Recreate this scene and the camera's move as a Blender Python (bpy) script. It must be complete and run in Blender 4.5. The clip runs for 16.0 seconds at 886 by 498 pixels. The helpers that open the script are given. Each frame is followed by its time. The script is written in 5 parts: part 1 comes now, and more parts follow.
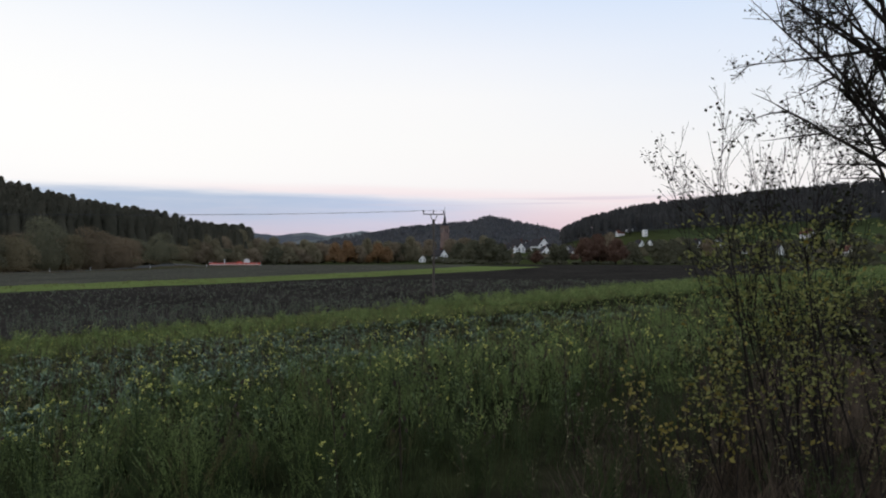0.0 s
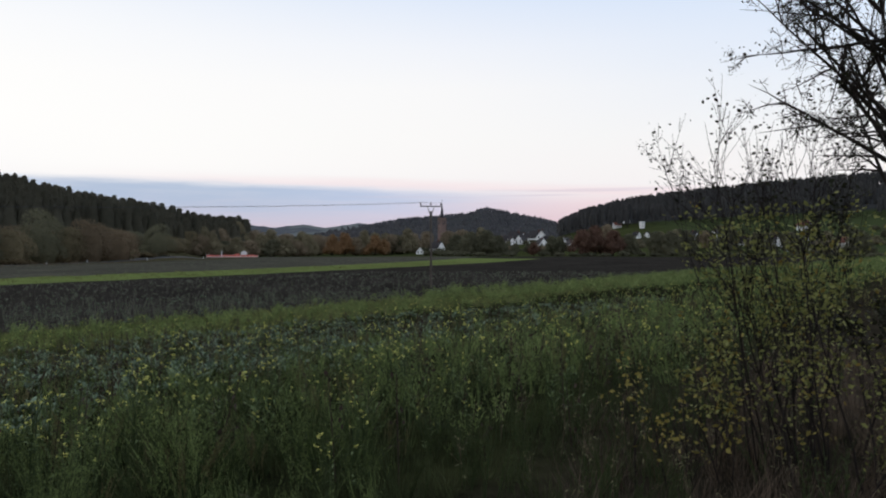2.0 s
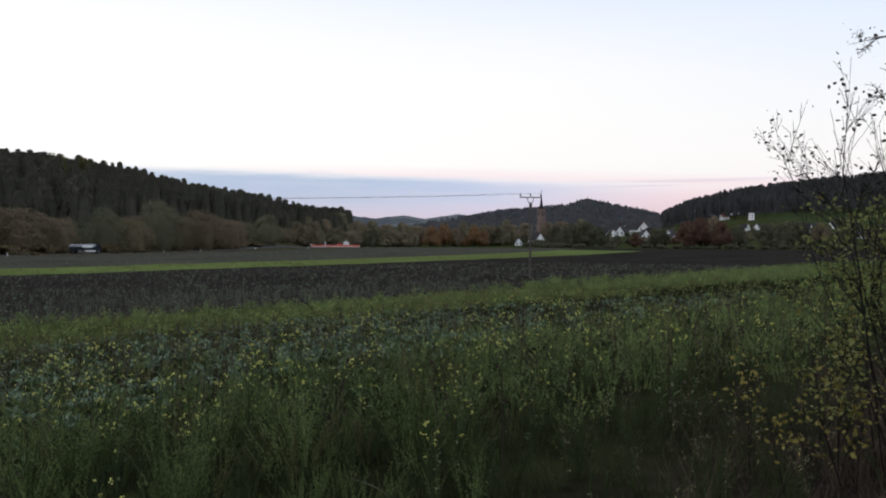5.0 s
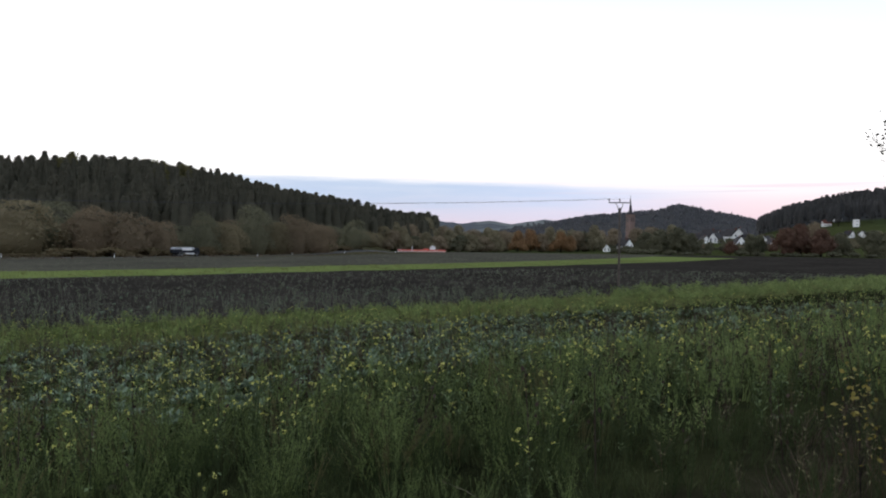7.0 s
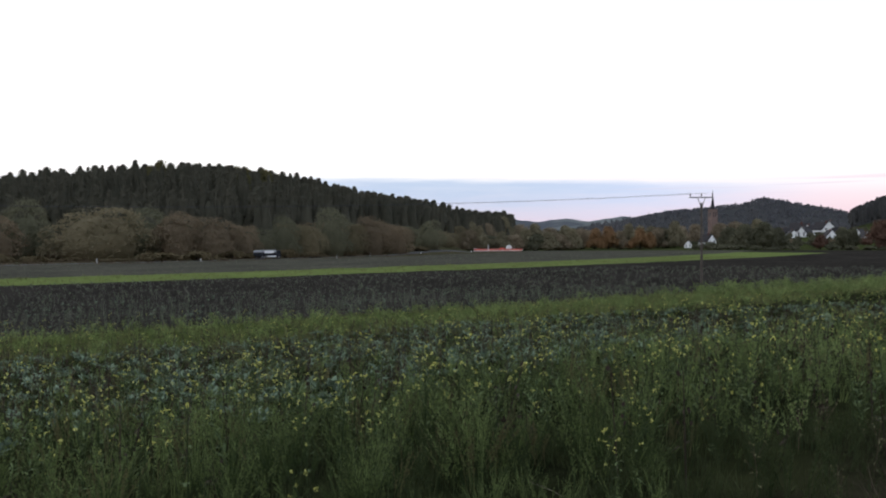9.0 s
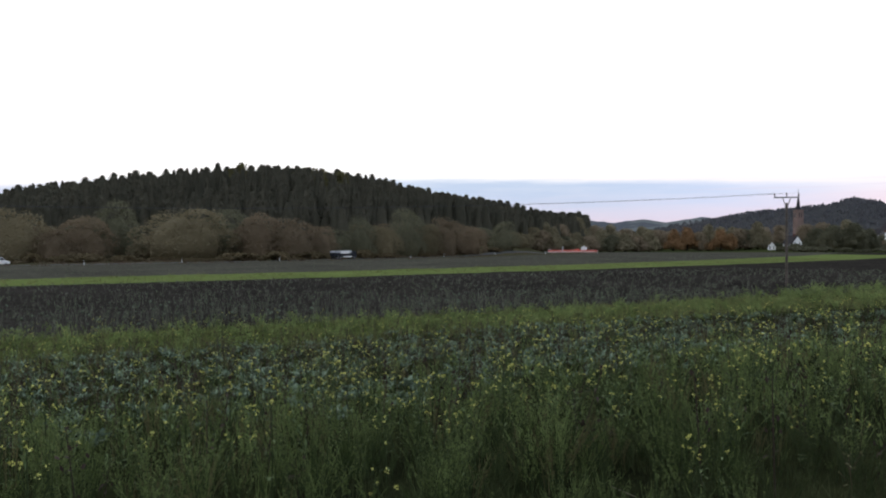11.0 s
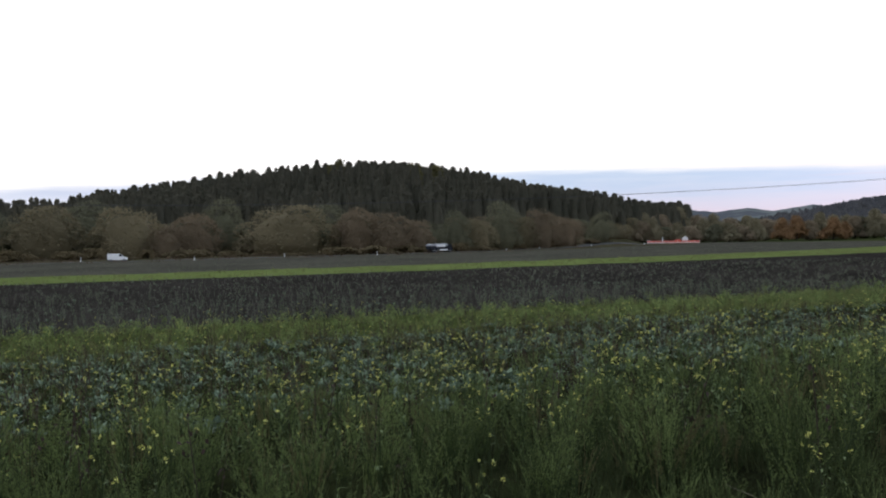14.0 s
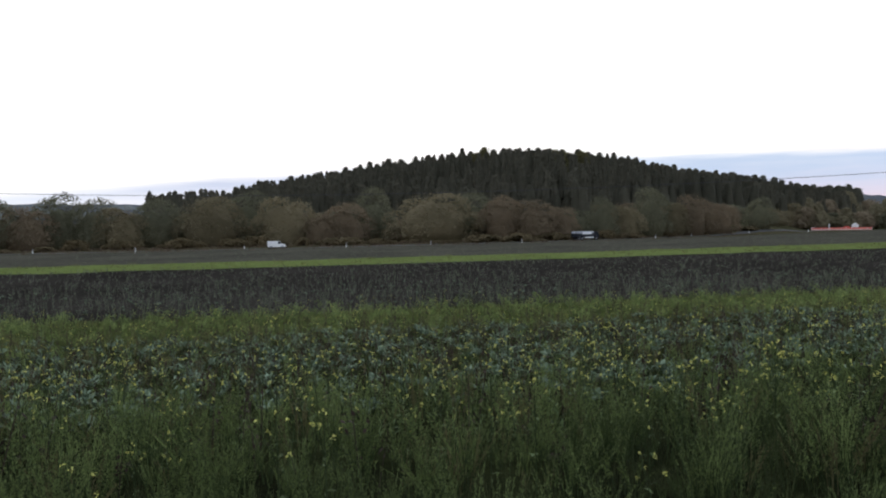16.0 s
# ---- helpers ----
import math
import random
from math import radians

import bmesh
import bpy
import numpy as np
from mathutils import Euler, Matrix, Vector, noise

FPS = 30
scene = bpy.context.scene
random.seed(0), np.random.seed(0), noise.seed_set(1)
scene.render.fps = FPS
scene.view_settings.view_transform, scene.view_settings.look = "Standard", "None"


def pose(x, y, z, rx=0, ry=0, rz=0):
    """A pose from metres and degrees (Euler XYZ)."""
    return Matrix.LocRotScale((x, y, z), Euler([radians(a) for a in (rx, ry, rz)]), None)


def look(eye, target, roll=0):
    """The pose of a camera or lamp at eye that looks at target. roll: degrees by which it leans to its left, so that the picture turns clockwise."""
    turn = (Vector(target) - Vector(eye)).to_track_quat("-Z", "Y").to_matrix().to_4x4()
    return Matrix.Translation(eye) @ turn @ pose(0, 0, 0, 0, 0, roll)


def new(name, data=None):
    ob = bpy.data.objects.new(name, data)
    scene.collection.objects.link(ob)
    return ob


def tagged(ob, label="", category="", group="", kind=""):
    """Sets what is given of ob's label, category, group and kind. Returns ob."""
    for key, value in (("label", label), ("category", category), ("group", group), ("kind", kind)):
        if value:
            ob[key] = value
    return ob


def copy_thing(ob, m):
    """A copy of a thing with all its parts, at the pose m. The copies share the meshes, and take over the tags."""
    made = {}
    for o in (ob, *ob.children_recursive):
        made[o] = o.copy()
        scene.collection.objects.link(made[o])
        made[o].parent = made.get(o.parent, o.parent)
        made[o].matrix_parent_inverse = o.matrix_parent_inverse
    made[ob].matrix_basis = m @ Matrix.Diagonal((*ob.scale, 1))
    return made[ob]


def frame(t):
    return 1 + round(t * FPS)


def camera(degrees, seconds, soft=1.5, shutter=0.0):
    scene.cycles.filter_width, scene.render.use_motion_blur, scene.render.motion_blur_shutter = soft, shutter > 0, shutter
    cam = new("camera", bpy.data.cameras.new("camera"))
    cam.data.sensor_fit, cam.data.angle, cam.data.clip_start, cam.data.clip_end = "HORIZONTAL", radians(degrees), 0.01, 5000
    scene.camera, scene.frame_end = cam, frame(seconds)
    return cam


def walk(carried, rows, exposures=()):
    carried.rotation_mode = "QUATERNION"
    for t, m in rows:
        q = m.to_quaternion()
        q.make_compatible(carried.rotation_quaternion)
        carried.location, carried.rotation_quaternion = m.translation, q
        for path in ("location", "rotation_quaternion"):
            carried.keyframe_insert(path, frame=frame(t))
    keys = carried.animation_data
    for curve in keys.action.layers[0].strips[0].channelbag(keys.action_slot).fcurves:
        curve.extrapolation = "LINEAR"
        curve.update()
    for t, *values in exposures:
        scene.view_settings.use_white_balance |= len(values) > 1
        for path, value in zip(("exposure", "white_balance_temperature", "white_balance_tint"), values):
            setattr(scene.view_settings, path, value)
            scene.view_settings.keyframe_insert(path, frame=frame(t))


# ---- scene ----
cam = camera(59.49, 16.0, soft=2.0)
# seconds, yaw, pitch, roll in degrees; held at arm's length by someone who turns on the spot
TURNS = [
    (0.0, 0.00, 0.50, 0.00),
    (0.5, -0.29, 0.39, 0.09),
    (1.0, -0.19, 0.31, -0.14),
    (1.5, -0.40, 0.12, -0.01),
    (2.0, -0.20, -0.09, 0.06),
    (2.5, -0.00, -0.33, 0.13),
    (3.0, 0.59, -0.37, 0.04),
    (3.5, 2.11, -0.39, -0.25),
    (4.0, 3.66, -0.46, -0.54),
    (6.5, 12.04, -1.12, -0.14),
    (7.0, 13.43, -0.43, -0.68),
    (7.5, 15.13, -0.66, -0.38),
    (8.0, 16.57, -0.37, 0.16),
    (8.5, 17.80, -0.50, 0.09),
    (9.0, 19.04, -0.49, 0.27),
    (11.5, 25.63, -0.48, 0.36),
    (12.0, 26.61, -0.57, 0.72),
    (12.5, 27.72, -0.56, 0.50),
    (13.0, 29.27, -0.45, 0.41),
    (13.5, 30.14, -0.72, 0.60),
    (14.0, 31.50, -0.89, 0.81),
    (14.5, 33.79, -0.97, 0.94),
    (15.0, 36.32, -0.96, 1.03),
    (15.5, 38.77, -1.03, 1.39),
    (16.0, 42.14, -1.64, 0.98),
]
EYE, ARM = 4.8, 0.45
PATH = [
    (t, pose(-ARM * math.sin(radians(yaw)), ARM * (math.cos(radians(yaw)) - 1), EYE, 90 + pitch, roll, yaw))
    for t, yaw, pitch, roll in TURNS
]
walk(cam, PATH, exposures=[(0.0, 0.0), (4.2, -0.03), (6.5, 0.30), (12.0, 0.31), (16.0, 0.33)])

# ---------------------------------------------------------------- world and light
world = bpy.data.worlds.new("dusk_sky")
scene.world = world
world.use_nodes = True


class Nodes:
    """Short hand for building node trees."""

    def __init__(self, tree):
        self.tree = tree
        tree.nodes.clear()

    def add(self, kind, **values):
        node = self.tree.nodes.new(kind)
        for key, value in values.items():
            if key in node.inputs:
                self.put(node.inputs[key], value)
        return node

    def put(self, socket, value):
        if isinstance(value, bpy.types.NodeSocket):
            self.tree.links.new(value, socket)
        elif value is not None:
            socket.default_value = value

    def math(self, op, a, b=None, c=None, clamp=False):
        node = self.tree.nodes.new("ShaderNodeMath")
        node.operation, node.use_clamp = op, clamp
        for socket, value in zip(node.inputs, (a, b, c)):
            self.put(socket, value)
        return node.outputs[0]

    def step(self, x, low, high):
        node = self.tree.nodes.new("ShaderNodeMapRange")
        node.interpolation_type = "SMOOTHSTEP"
        for key, value in (("Value", x), ("From Min", low), ("From Max", high)):
            self.put(node.inputs[key], value)
        return node.outputs[0]

    def mix(self, factor, a, b, blend="MIX"):
        node = self.tree.nodes.new("ShaderNodeMix")
        node.data_type, node.blend_type = "RGBA", blend
        self.put(node.inputs[0], factor)
        for socket, value in ((node.inputs[6], a), (node.inputs[7], b)):
            if isinstance(value, tuple):
                value = (*value[:3], 1.0)
            self.put(socket, value)
        return node.outputs[2]

    def noise(self, scale, detail=4.0, rough=0.55, vector=None):
        node = self.tree.nodes.new("ShaderNodeTexNoise")
        node.inputs["Scale"].default_value = scale
        node.inputs["Detail"].default_value = detail
        node.inputs["Roughness"].default_value = rough
        self.put(node.inputs["Vector"], vector)
        return node.outputs[0]

    def ramp(self, x, stops):
        node = self.tree.nodes.new("ShaderNodeValToRGB")
        points = node.color_ramp.elements
        while len(points) < len(stops):
            points.new(0.5)
        for point, (at, colour) in zip(points, stops):
            point.position, point.color = at, (*colour, 1.0)
        self.put(node.inputs[0], x)
        return node.outputs[0]


n = Nodes(world.node_tree)
coords = n.add("ShaderNodeTexCoord")
split = n.add("ShaderNodeSeparateXYZ", Vector=coords.outputs["Generated"])
dx, dy, dz = split.outputs
bearing = n.math("ARCTAN2", dx, dy)
# the pale dusk sky by height
tall = n.ramp(n.math("MULTIPLY", dz, 1.0, clamp=True), [
    (0.0, (0.70, 0.48, 0.54)), (0.028, (0.78, 0.58, 0.63)), (0.055, (0.86, 0.70, 0.74)), (0.078, (0.92, 0.885, 0.895)),
    (0.14, (0.93, 0.92, 0.92)), (0.20, (0.92, 0.92, 0.94)), (0.25, (0.83, 0.87, 0.96)), (0.31, (0.66, 0.77, 0.96)), (0.42, (0.60, 0.69, 0.84)), (1.0, (0.60, 0.66, 0.73))])
# after-glow: the sky is whiter and brighter over the hill where the sun went down
glow = n.math("POWER", n.math("MAXIMUM", n.math("COSINE", n.math("ADD", bearing, 0.95)), 0.0), 2.0)
low = n.step(dz, 0.62, 0.12)
tall = n.mix(n.math("MULTIPLY", n.math("MULTIPLY", glow, low), n.step(dz, 0.05, 0.11)), tall, (1.02, 1.015, 1.0))
# clearer blue away from the glow
away = n.math("MULTIPLY", n.step(bearing, -0.05, 0.6), n.step(dz, 0.09, 0.24))
tall = n.mix(n.math("MULTIPLY", away, 0.55), tall, (0.68, 0.80, 0.97))
# the pink belt fades out towards the hill
tall = n.mix(n.math("MULTIPLY", n.step(bearing, -0.35, -0.8), n.step(dz, 0.16, 0.08)), tall, (0.93, 0.925, 0.94))
# a long flat cloud bank low over the valley
warp = n.add("ShaderNodeCombineXYZ", X=n.math("MULTIPLY", bearing, 5.0), Y=n.math("MULTIPLY", dz, 60.0))
wisps = n.noise(1.3, 5.0, 0.6, warp.outputs[0])
off = n.math("ADD", bearing, 0.5)
left, right = n.math("MINIMUM", off, 0.0), n.math("MAXIMUM", off, 0.0)
edge = n.math("SUBTRACT", 0.083, n.math("MULTIPLY", n.math("MULTIPLY", left, left), 0.068))
edge = n.math("SUBTRACT", edge, n.math("MULTIPLY", n.math("MULTIPLY", right, right), 0.03))
edge = n.math("ADD", edge, n.math("MULTIPLY", n.math("SUBTRACT", wisps, 0.5), 0.010))
bank = n.math("MULTIPLY", n.step(n.math("SUBTRACT", edge, dz), -0.006, 0.009), n.step(bearing, 0.22, -0.12))
bank = n.math("MULTIPLY", bank, n.math("ADD", 0.45, n.math("MULTIPLY", n.step(dz, 0.02, 0.065), 0.55)))
bank = n.math("MULTIPLY", bank, n.math("ADD", 0.62, n.math("MULTIPLY", wisps, 0.7)), clamp=True)
deep = n.mix(n.step(bearing, -0.02, -0.3), (0.50, 0.585, 0.775), (0.43, 0.53, 0.70))
colour = n.mix(n.math("MULTIPLY", bank, 0.95), tall, deep)
# its upper rim catches the last pink light on the valley side
rim = n.math("MULTIPLY", n.step(n.math("SUBTRACT", dz, edge), -0.003, 0.002), n.step(n.math("SUBTRACT", dz, edge), 0.016, 0.003))
colour = n.mix(n.math("MULTIPLY", n.math("MULTIPLY", rim, n.step(bearing, -0.5, -0.1)), 0.55), colour, (0.92, 0.76, 0.79))
# thin violet streaks towards the end of the bank
streak = n.noise(1.0, 3.0, 0.5, n.add("ShaderNodeCombineXYZ", X=n.math("MULTIPLY", bearing, 3.0), Y=n.math("MULTIPLY", dz, 190.0)).outputs[0])
streak = n.math("MULTIPLY", n.step(streak, 0.52, 0.68), n.math("MULTIPLY", n.step(dz, 0.05, 0.062), n.step(dz, 0.082, 0.070)))
colour = n.mix(n.math("MULTIPLY", n.math("MULTIPLY", streak, n.step(bearing, -0.2, 0.0)), 0.5), colour, (0.62, 0.55, 0.66))
sky = n.add("ShaderNodeTexSky")
sky.sky_type, sky.sun_disc, sky.sun_elevation, sky.sun_rotation = "NISHITA", False, radians(1.5), radians(-55)
light = n.mix(1.0, colour, n.mix(1.0, sky.outputs[0], (0.003, 0.003, 0.003), "MULTIPLY"), "ADD")
back = n.add("ShaderNodeBackground", Color=light, Strength=1.0)
n.tree.links.new(back.outputs[0], n.add("ShaderNodeOutputWorld").inputs[0])

sun = new("sun", bpy.data.lights.new("sun", "SUN"))
sun.data.energy, sun.data.angle, sun.data.color = 0.25, radians(40), (1.0, 0.93, 0.86)
sun.matrix_world = look((-60, 42, 26), (0, 0, 0))


# ---------------------------------------------------------------- materials
def material(name, dark, light, scale=3.0, rough=0.85, fine=0.0, island=0.0, each=0.0, bump=0.0, spec=0.12, third=None, thin=0.0):
    """A surface between two colours: coarse and fine noise, with variation from piece to piece."""
    m = bpy.data.materials.new(name)
    m.use_nodes = True
    n = Nodes(m.node_tree)
    place = n.add("ShaderNodeNewGeometry")
    coarse = n.noise(scale, 4.0, 0.6, place.outputs["Position"])
    grain = n.noise(fine or scale * 9.0, 3.0, 0.6, place.outputs["Position"])
    f = n.math("ADD", n.math("MULTIPLY", coarse, 0.62), n.math("MULTIPLY", grain, 0.38))
    f = n.step(f, 0.32, 0.68)
    if island:
        f = n.math("ADD", n.math("MULTIPLY", f, 1.0 - island), n.math("MULTIPLY", place.outputs["Random Per Island"], island))
    if each:
        f = n.math("ADD", n.math("MULTIPLY", f, 1.0 - each), n.math("MULTIPLY", n.add("ShaderNodeObjectInfo").outputs["Random"], each))
    colour = n.mix(f, dark, light)
    if third:
        pick = n.math("FRACT", n.math("MULTIPLY", place.outputs["Random Per Island"], 7.31))
        colour = n.mix(n.step(pick, third[1], third[1] + 0.02), third[0], colour)
    shade = n.add("ShaderNodeBsdfPrincipled", **{"Base Color": colour, "Roughness": rough, "Specular IOR Level": spec})
    if bump:
        b = n.add("ShaderNodeBump", Height=grain, Strength=bump, Distance=0.02)
        n.tree.links.new(b.outputs[0], shade.inputs["Normal"])
    if thin:  # thin leaves let some light through
        both = n.add("ShaderNodeMixShader", Fac=thin)
        n.tree.links.new(shade.outputs[0], both.inputs[1])
        n.tree.links.new(n.add("ShaderNodeBsdfTranslucent", Color=colour).outputs[0], both.inputs[2])
        shade = both
    n.tree.links.new(shade.outputs[0], n.add("ShaderNodeOutputMaterial").inputs[0])
    return m


SPRUCE = material("spruce_needles", (0.062, 0.062, 0.046), (0.115, 0.108, 0.080), 0.03, 0.9, 0.4, island=0.10, each=0.35, thin=0.40)
OAK = material("oak_foliage", (0.071, 0.069, 0.031), (0.151, 0.135, 0.063), 0.08, 0.9, 0.8, island=0.4, thin=0.40)
WILLOW = material("willow_twigs", (0.155, 0.132, 0.081), (0.253, 0.212, 0.131), 0.06, 0.9, 0.5, island=0.12, each=0.35, thin=0.40)
WILLOW_RED = material("reddish_alder_twigs", (0.158, 0.125, 0.084), (0.253, 0.191, 0.126), 0.06, 0.9, 0.5, island=0.12, each=0.35, thin=0.40)
WILLOW_GREEN = material("willow_leaves", (0.112, 0.112, 0.074), (0.190, 0.180, 0.114), 0.07, 0.9, 0.9, island=0.1, each=0.3, thin=0.40)
SCRUB = material("rusty_scrub", (0.095, 0.077, 0.042), (0.165, 0.127, 0.072), 0.2, 0.9, 1.2, island=0.4, thin=0.40)
RUST = material("autumn_rust_leaves", (0.100, 0.060, 0.044), (0.170, 0.096, 0.068), 0.1, 0.85, 0.9, island=0.35, each=0.2, thin=0.35)
AMBER = material("autumn_amber_leaves", (0.184, 0.115, 0.059), (0.310, 0.178, 0.088), 0.1, 0.85, 0.9, island=0.35, each=0.2, thin=0.35)
OLIVE = material("dull_olive_leaves", (0.171, 0.151, 0.097), (0.261, 0.225, 0.144), 0.07, 0.9, 0.9, island=0.15, each=0.3, thin=0.4)
DULLBROWN = material("dull_brown_leaves", (0.184, 0.148, 0.101), (0.275, 0.218, 0.149), 0.07, 0.9, 0.9, island=0.15, each=0.3, thin=0.4)
HEDGE = material("dark_green_leaves", (0.080, 0.081, 0.052), (0.155, 0.146, 0.092), 0.1, 0.85, 0.9, island=0.25, each=0.3, thin=0.35)
FARWOOD = material("slope_wood", (0.053, 0.052, 0.052), (0.097, 0.094, 0.090), 0.02, 0.95, 0.4, island=0.15, thin=0.40)
# the blue-grey haze of distance is painted into this wood colour
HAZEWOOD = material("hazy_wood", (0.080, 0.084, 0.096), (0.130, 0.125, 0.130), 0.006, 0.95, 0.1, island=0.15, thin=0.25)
BARK = material("bark", (0.018, 0.014, 0.011), (0.050, 0.041, 0.033), 8.0, 0.9, 60.0, bump=0.5)
TWIG = material("twig_bark", (0.014, 0.011, 0.010), (0.040, 0.032, 0.027), 10.0, 0.8, 70.0, bump=0.3)
LEAF = material("shrub_leaves", (0.134, 0.142, 0.044), (0.300, 0.294, 0.095), 1.2, 0.6, 15.0, island=0.4, third=((0.24, 0.17, 0.040), 0.06), thin=0.30)
LEAF_YELLOW = material("yellow_shrub_leaves", (0.185, 0.152, 0.037), (0.370, 0.298, 0.086), 1.2, 0.6, 15.0, island=0.6, thin=0.30)
# near-black: for dark foliage and for leaves painted as silhouettes against the sky
LEAF_DARK = material("dark_and_backlit_leaves", (0.012, 0.014, 0.008), (0.040, 0.040, 0.018), 2.0, 0.6, 15.0, island=0.6)
STEM = material("green_stems", (0.024, 0.036, 0.014), (0.055, 0.078, 0.028), 2.0, 0.7, 20.0, island=0.5)
WEED = material("feathery_green", (0.049, 0.072, 0.024), (0.277, 0.341, 0.124), 0.6, 0.75, 2.0, island=0.2, thin=0.40)
MUSTARD = material("mustard_leaves", (0.055, 0.088, 0.034), (0.225, 0.285, 0.125), 0.5, 0.65, 6.0, island=0.55, thin=0.30)
RADISH = material("blue_green_leaves", (0.016, 0.032, 0.019), (0.275, 0.355, 0.242), 0.8, 0.75, 8.0, island=0.75, spec=0.2, thin=0.20)
OLIVEWEED = material("brownish_weeds", (0.060, 0.058, 0.026), (0.215, 0.190, 0.090), 0.7, 0.8, 3.0, island=0.35, thin=0.35)
FLOWER = material("yellow_petals", (0.48, 0.46, 0.095), (0.70, 0.68, 0.21), 3.0, 0.6, 20.0, island=0.6)
WITHER = material("withered_stalks", (0.012, 0.012, 0.009), (0.195, 0.188, 0.150), 0.25, 0.9, 2.0, island=0.88, third=((0.150, 0.180, 0.112), 0.3))
DEADBROWN = material("dead_brown_leaves", (0.018, 0.013, 0.010), (0.085, 0.060, 0.048), 0.6, 0.9, 5.0, island=0.6)
STRAW = material("bleached_straw", (0.15, 0.13, 0.09), (0.26, 0.23, 0.16), 3.0, 0.8, 30.0)
# darker plant colour with the shade beside the path painted in
SHADEGRASS = material("shaded_grass", (0.026, 0.034, 0.014), (0.088, 0.104, 0.042), 0.8, 0.8, 6.0, island=0.6, thin=0.3)
PALE = material("pale_seed_heads", (0.110, 0.106, 0.050), (0.330, 0.310, 0.160), 1.0, 0.85, 8.0, island=0.6)
DRYGRASS = material("dry_grass", (0.043, 0.031, 0.022), (0.180, 0.130, 0.091), 1.0, 0.85, 8.0, island=0.7)
LIMEGRASS = material("lime_grass", (0.094, 0.106, 0.040), (0.215, 0.224, 0.090), 0.1, 0.75, 2.0, island=0.5, thin=0.35)
ASPHALT = material("asphalt", (0.040, 0.040, 0.042), (0.062, 0.061, 0.060), 0.3, 0.85, 30.0)
PLASTER = material("white_plaster", (0.82, 0.81, 0.80), (0.90, 0.89, 0.88), 0.3, 0.8, 6.0, each=0.3)
ROOFTILE = material("dark_roof_tiles", (0.018, 0.016, 0.018), (0.050, 0.044, 0.046), 0.5, 0.7, 5.0, each=0.4)
REDTILE = material("red_roof_tiles", (0.10, 0.040, 0.030), (0.17, 0.068, 0.050), 0.5, 0.75, 5.0)
SANDSTONE = material("red_sandstone", (0.155, 0.108, 0.095), (0.245, 0.170, 0.150), 0.2, 0.85, 2.0)
SLATE = material("dark_slate", (0.015, 0.015, 0.020), (0.040, 0.038, 0.046), 0.4, 0.6, 4.0)
GREYSTONE = material("grey_ruin_stone", (0.10, 0.10, 0.11), (0.20, 0.20, 0.21), 0.1, 0.9, 1.0)
GLASS = material("dark_window_glass", (0.012, 0.014, 0.018), (0.025, 0.028, 0.034), 1.0, 0.12, 5.0, spec=0.6)
POLEWOOD = material("weathered_pole_wood", (0.055, 0.045, 0.038), (0.13, 0.11, 0.095), 1.5, 0.85, 25.0, bump=0.4)
STEEL = material("galvanised_steel", (0.14, 0.14, 0.145), (0.24, 0.24, 0.25), 4.0, 0.5, 40.0)
PORCELAIN = material("brown_porcelain", (0.03, 0.018, 0.012), (0.06, 0.035, 0.025), 5.0, 0.25, 40.0)
WIREMETAL = material("wire", (0.045, 0.045, 0.05), (0.08, 0.08, 0.085), 1.0, 0.5, 20.0)
WHITE = material("white_paint", (0.66, 0.66, 0.66), (0.82, 0.82, 0.82), 1.0, 0.4, 20.0)
REDPLASTIC = material("red_plastic", (0.62, 0.10, 0.075), (0.80, 0.19, 0.15), 0.3, 0.5, 5.0, each=0.4)
PINKPLASTIC = material("faded_pink_plastic", (0.62, 0.34, 0.30), (0.76, 0.50, 0.46), 0.3, 0.5, 5.0, each=0.3)
GREYTARP = material("grey_tarpaulin", (0.24, 0.25, 0.27), (0.38, 0.39, 0.41), 1.0, 0.5, 8.0)
BLACK = material("black_rubber", (0.010, 0.010, 0.011), (0.024, 0.024, 0.025), 5.0, 0.8, 40.0)
DARKPAINT = material("dark_vehicle_paint", (0.014, 0.016, 0.022), (0.030, 0.032, 0.040), 1.0, 0.3, 20.0)


# ---------------------------------------------------------------- mesh helpers
def link_mesh(name, mesh, mats, parent=None, label=""):
    for m in mats if isinstance(mats, (list, tuple)) else [mats]:
        if m.name not in mesh.materials:
            mesh.materials.append(m)
    ob = new(name, mesh)
    if parent is not None:
        ob.parent = parent
    return tagged(ob, label)


def part(name, bm, mats, parent=None, label="", smooth=False):
    mesh = bpy.data.meshes.new(name)
    bm.to_mesh(mesh)
    bm.free()
    if smooth:
        mesh.polygons.foreach_set("use_smooth", [True] * len(mesh.polygons))
    return link_mesh(name, mesh, mats, parent, label)


def tri_mesh(name, verts, tris, mats_of=None, smooth=False):
    """A mesh from arrays of corners and triangles."""
    verts, tris = np.asarray(verts, np.float32), np.asarray(tris, np.int32)
    mesh = bpy.data.meshes.new(name)
    mesh.vertices.add(len(verts))
    mesh.vertices.foreach_set("co", verts.ravel())
    mesh.loops.add(tris.size)
    mesh.loops.foreach_set("vertex_index", tris.ravel())
    mesh.polygons.add(len(tris))
    mesh.polygons.foreach_set("loop_start", np.arange(0, tris.size, 3, dtype=np.int32))
    if mats_of is not None:
        mesh.polygons.foreach_set("material_index", np.asarray(mats_of, np.int32))
    if smooth:
        mesh.polygons.foreach_set("use_smooth", np.ones(len(tris), bool))
    mesh.update(calc_edges=True)
    return mesh


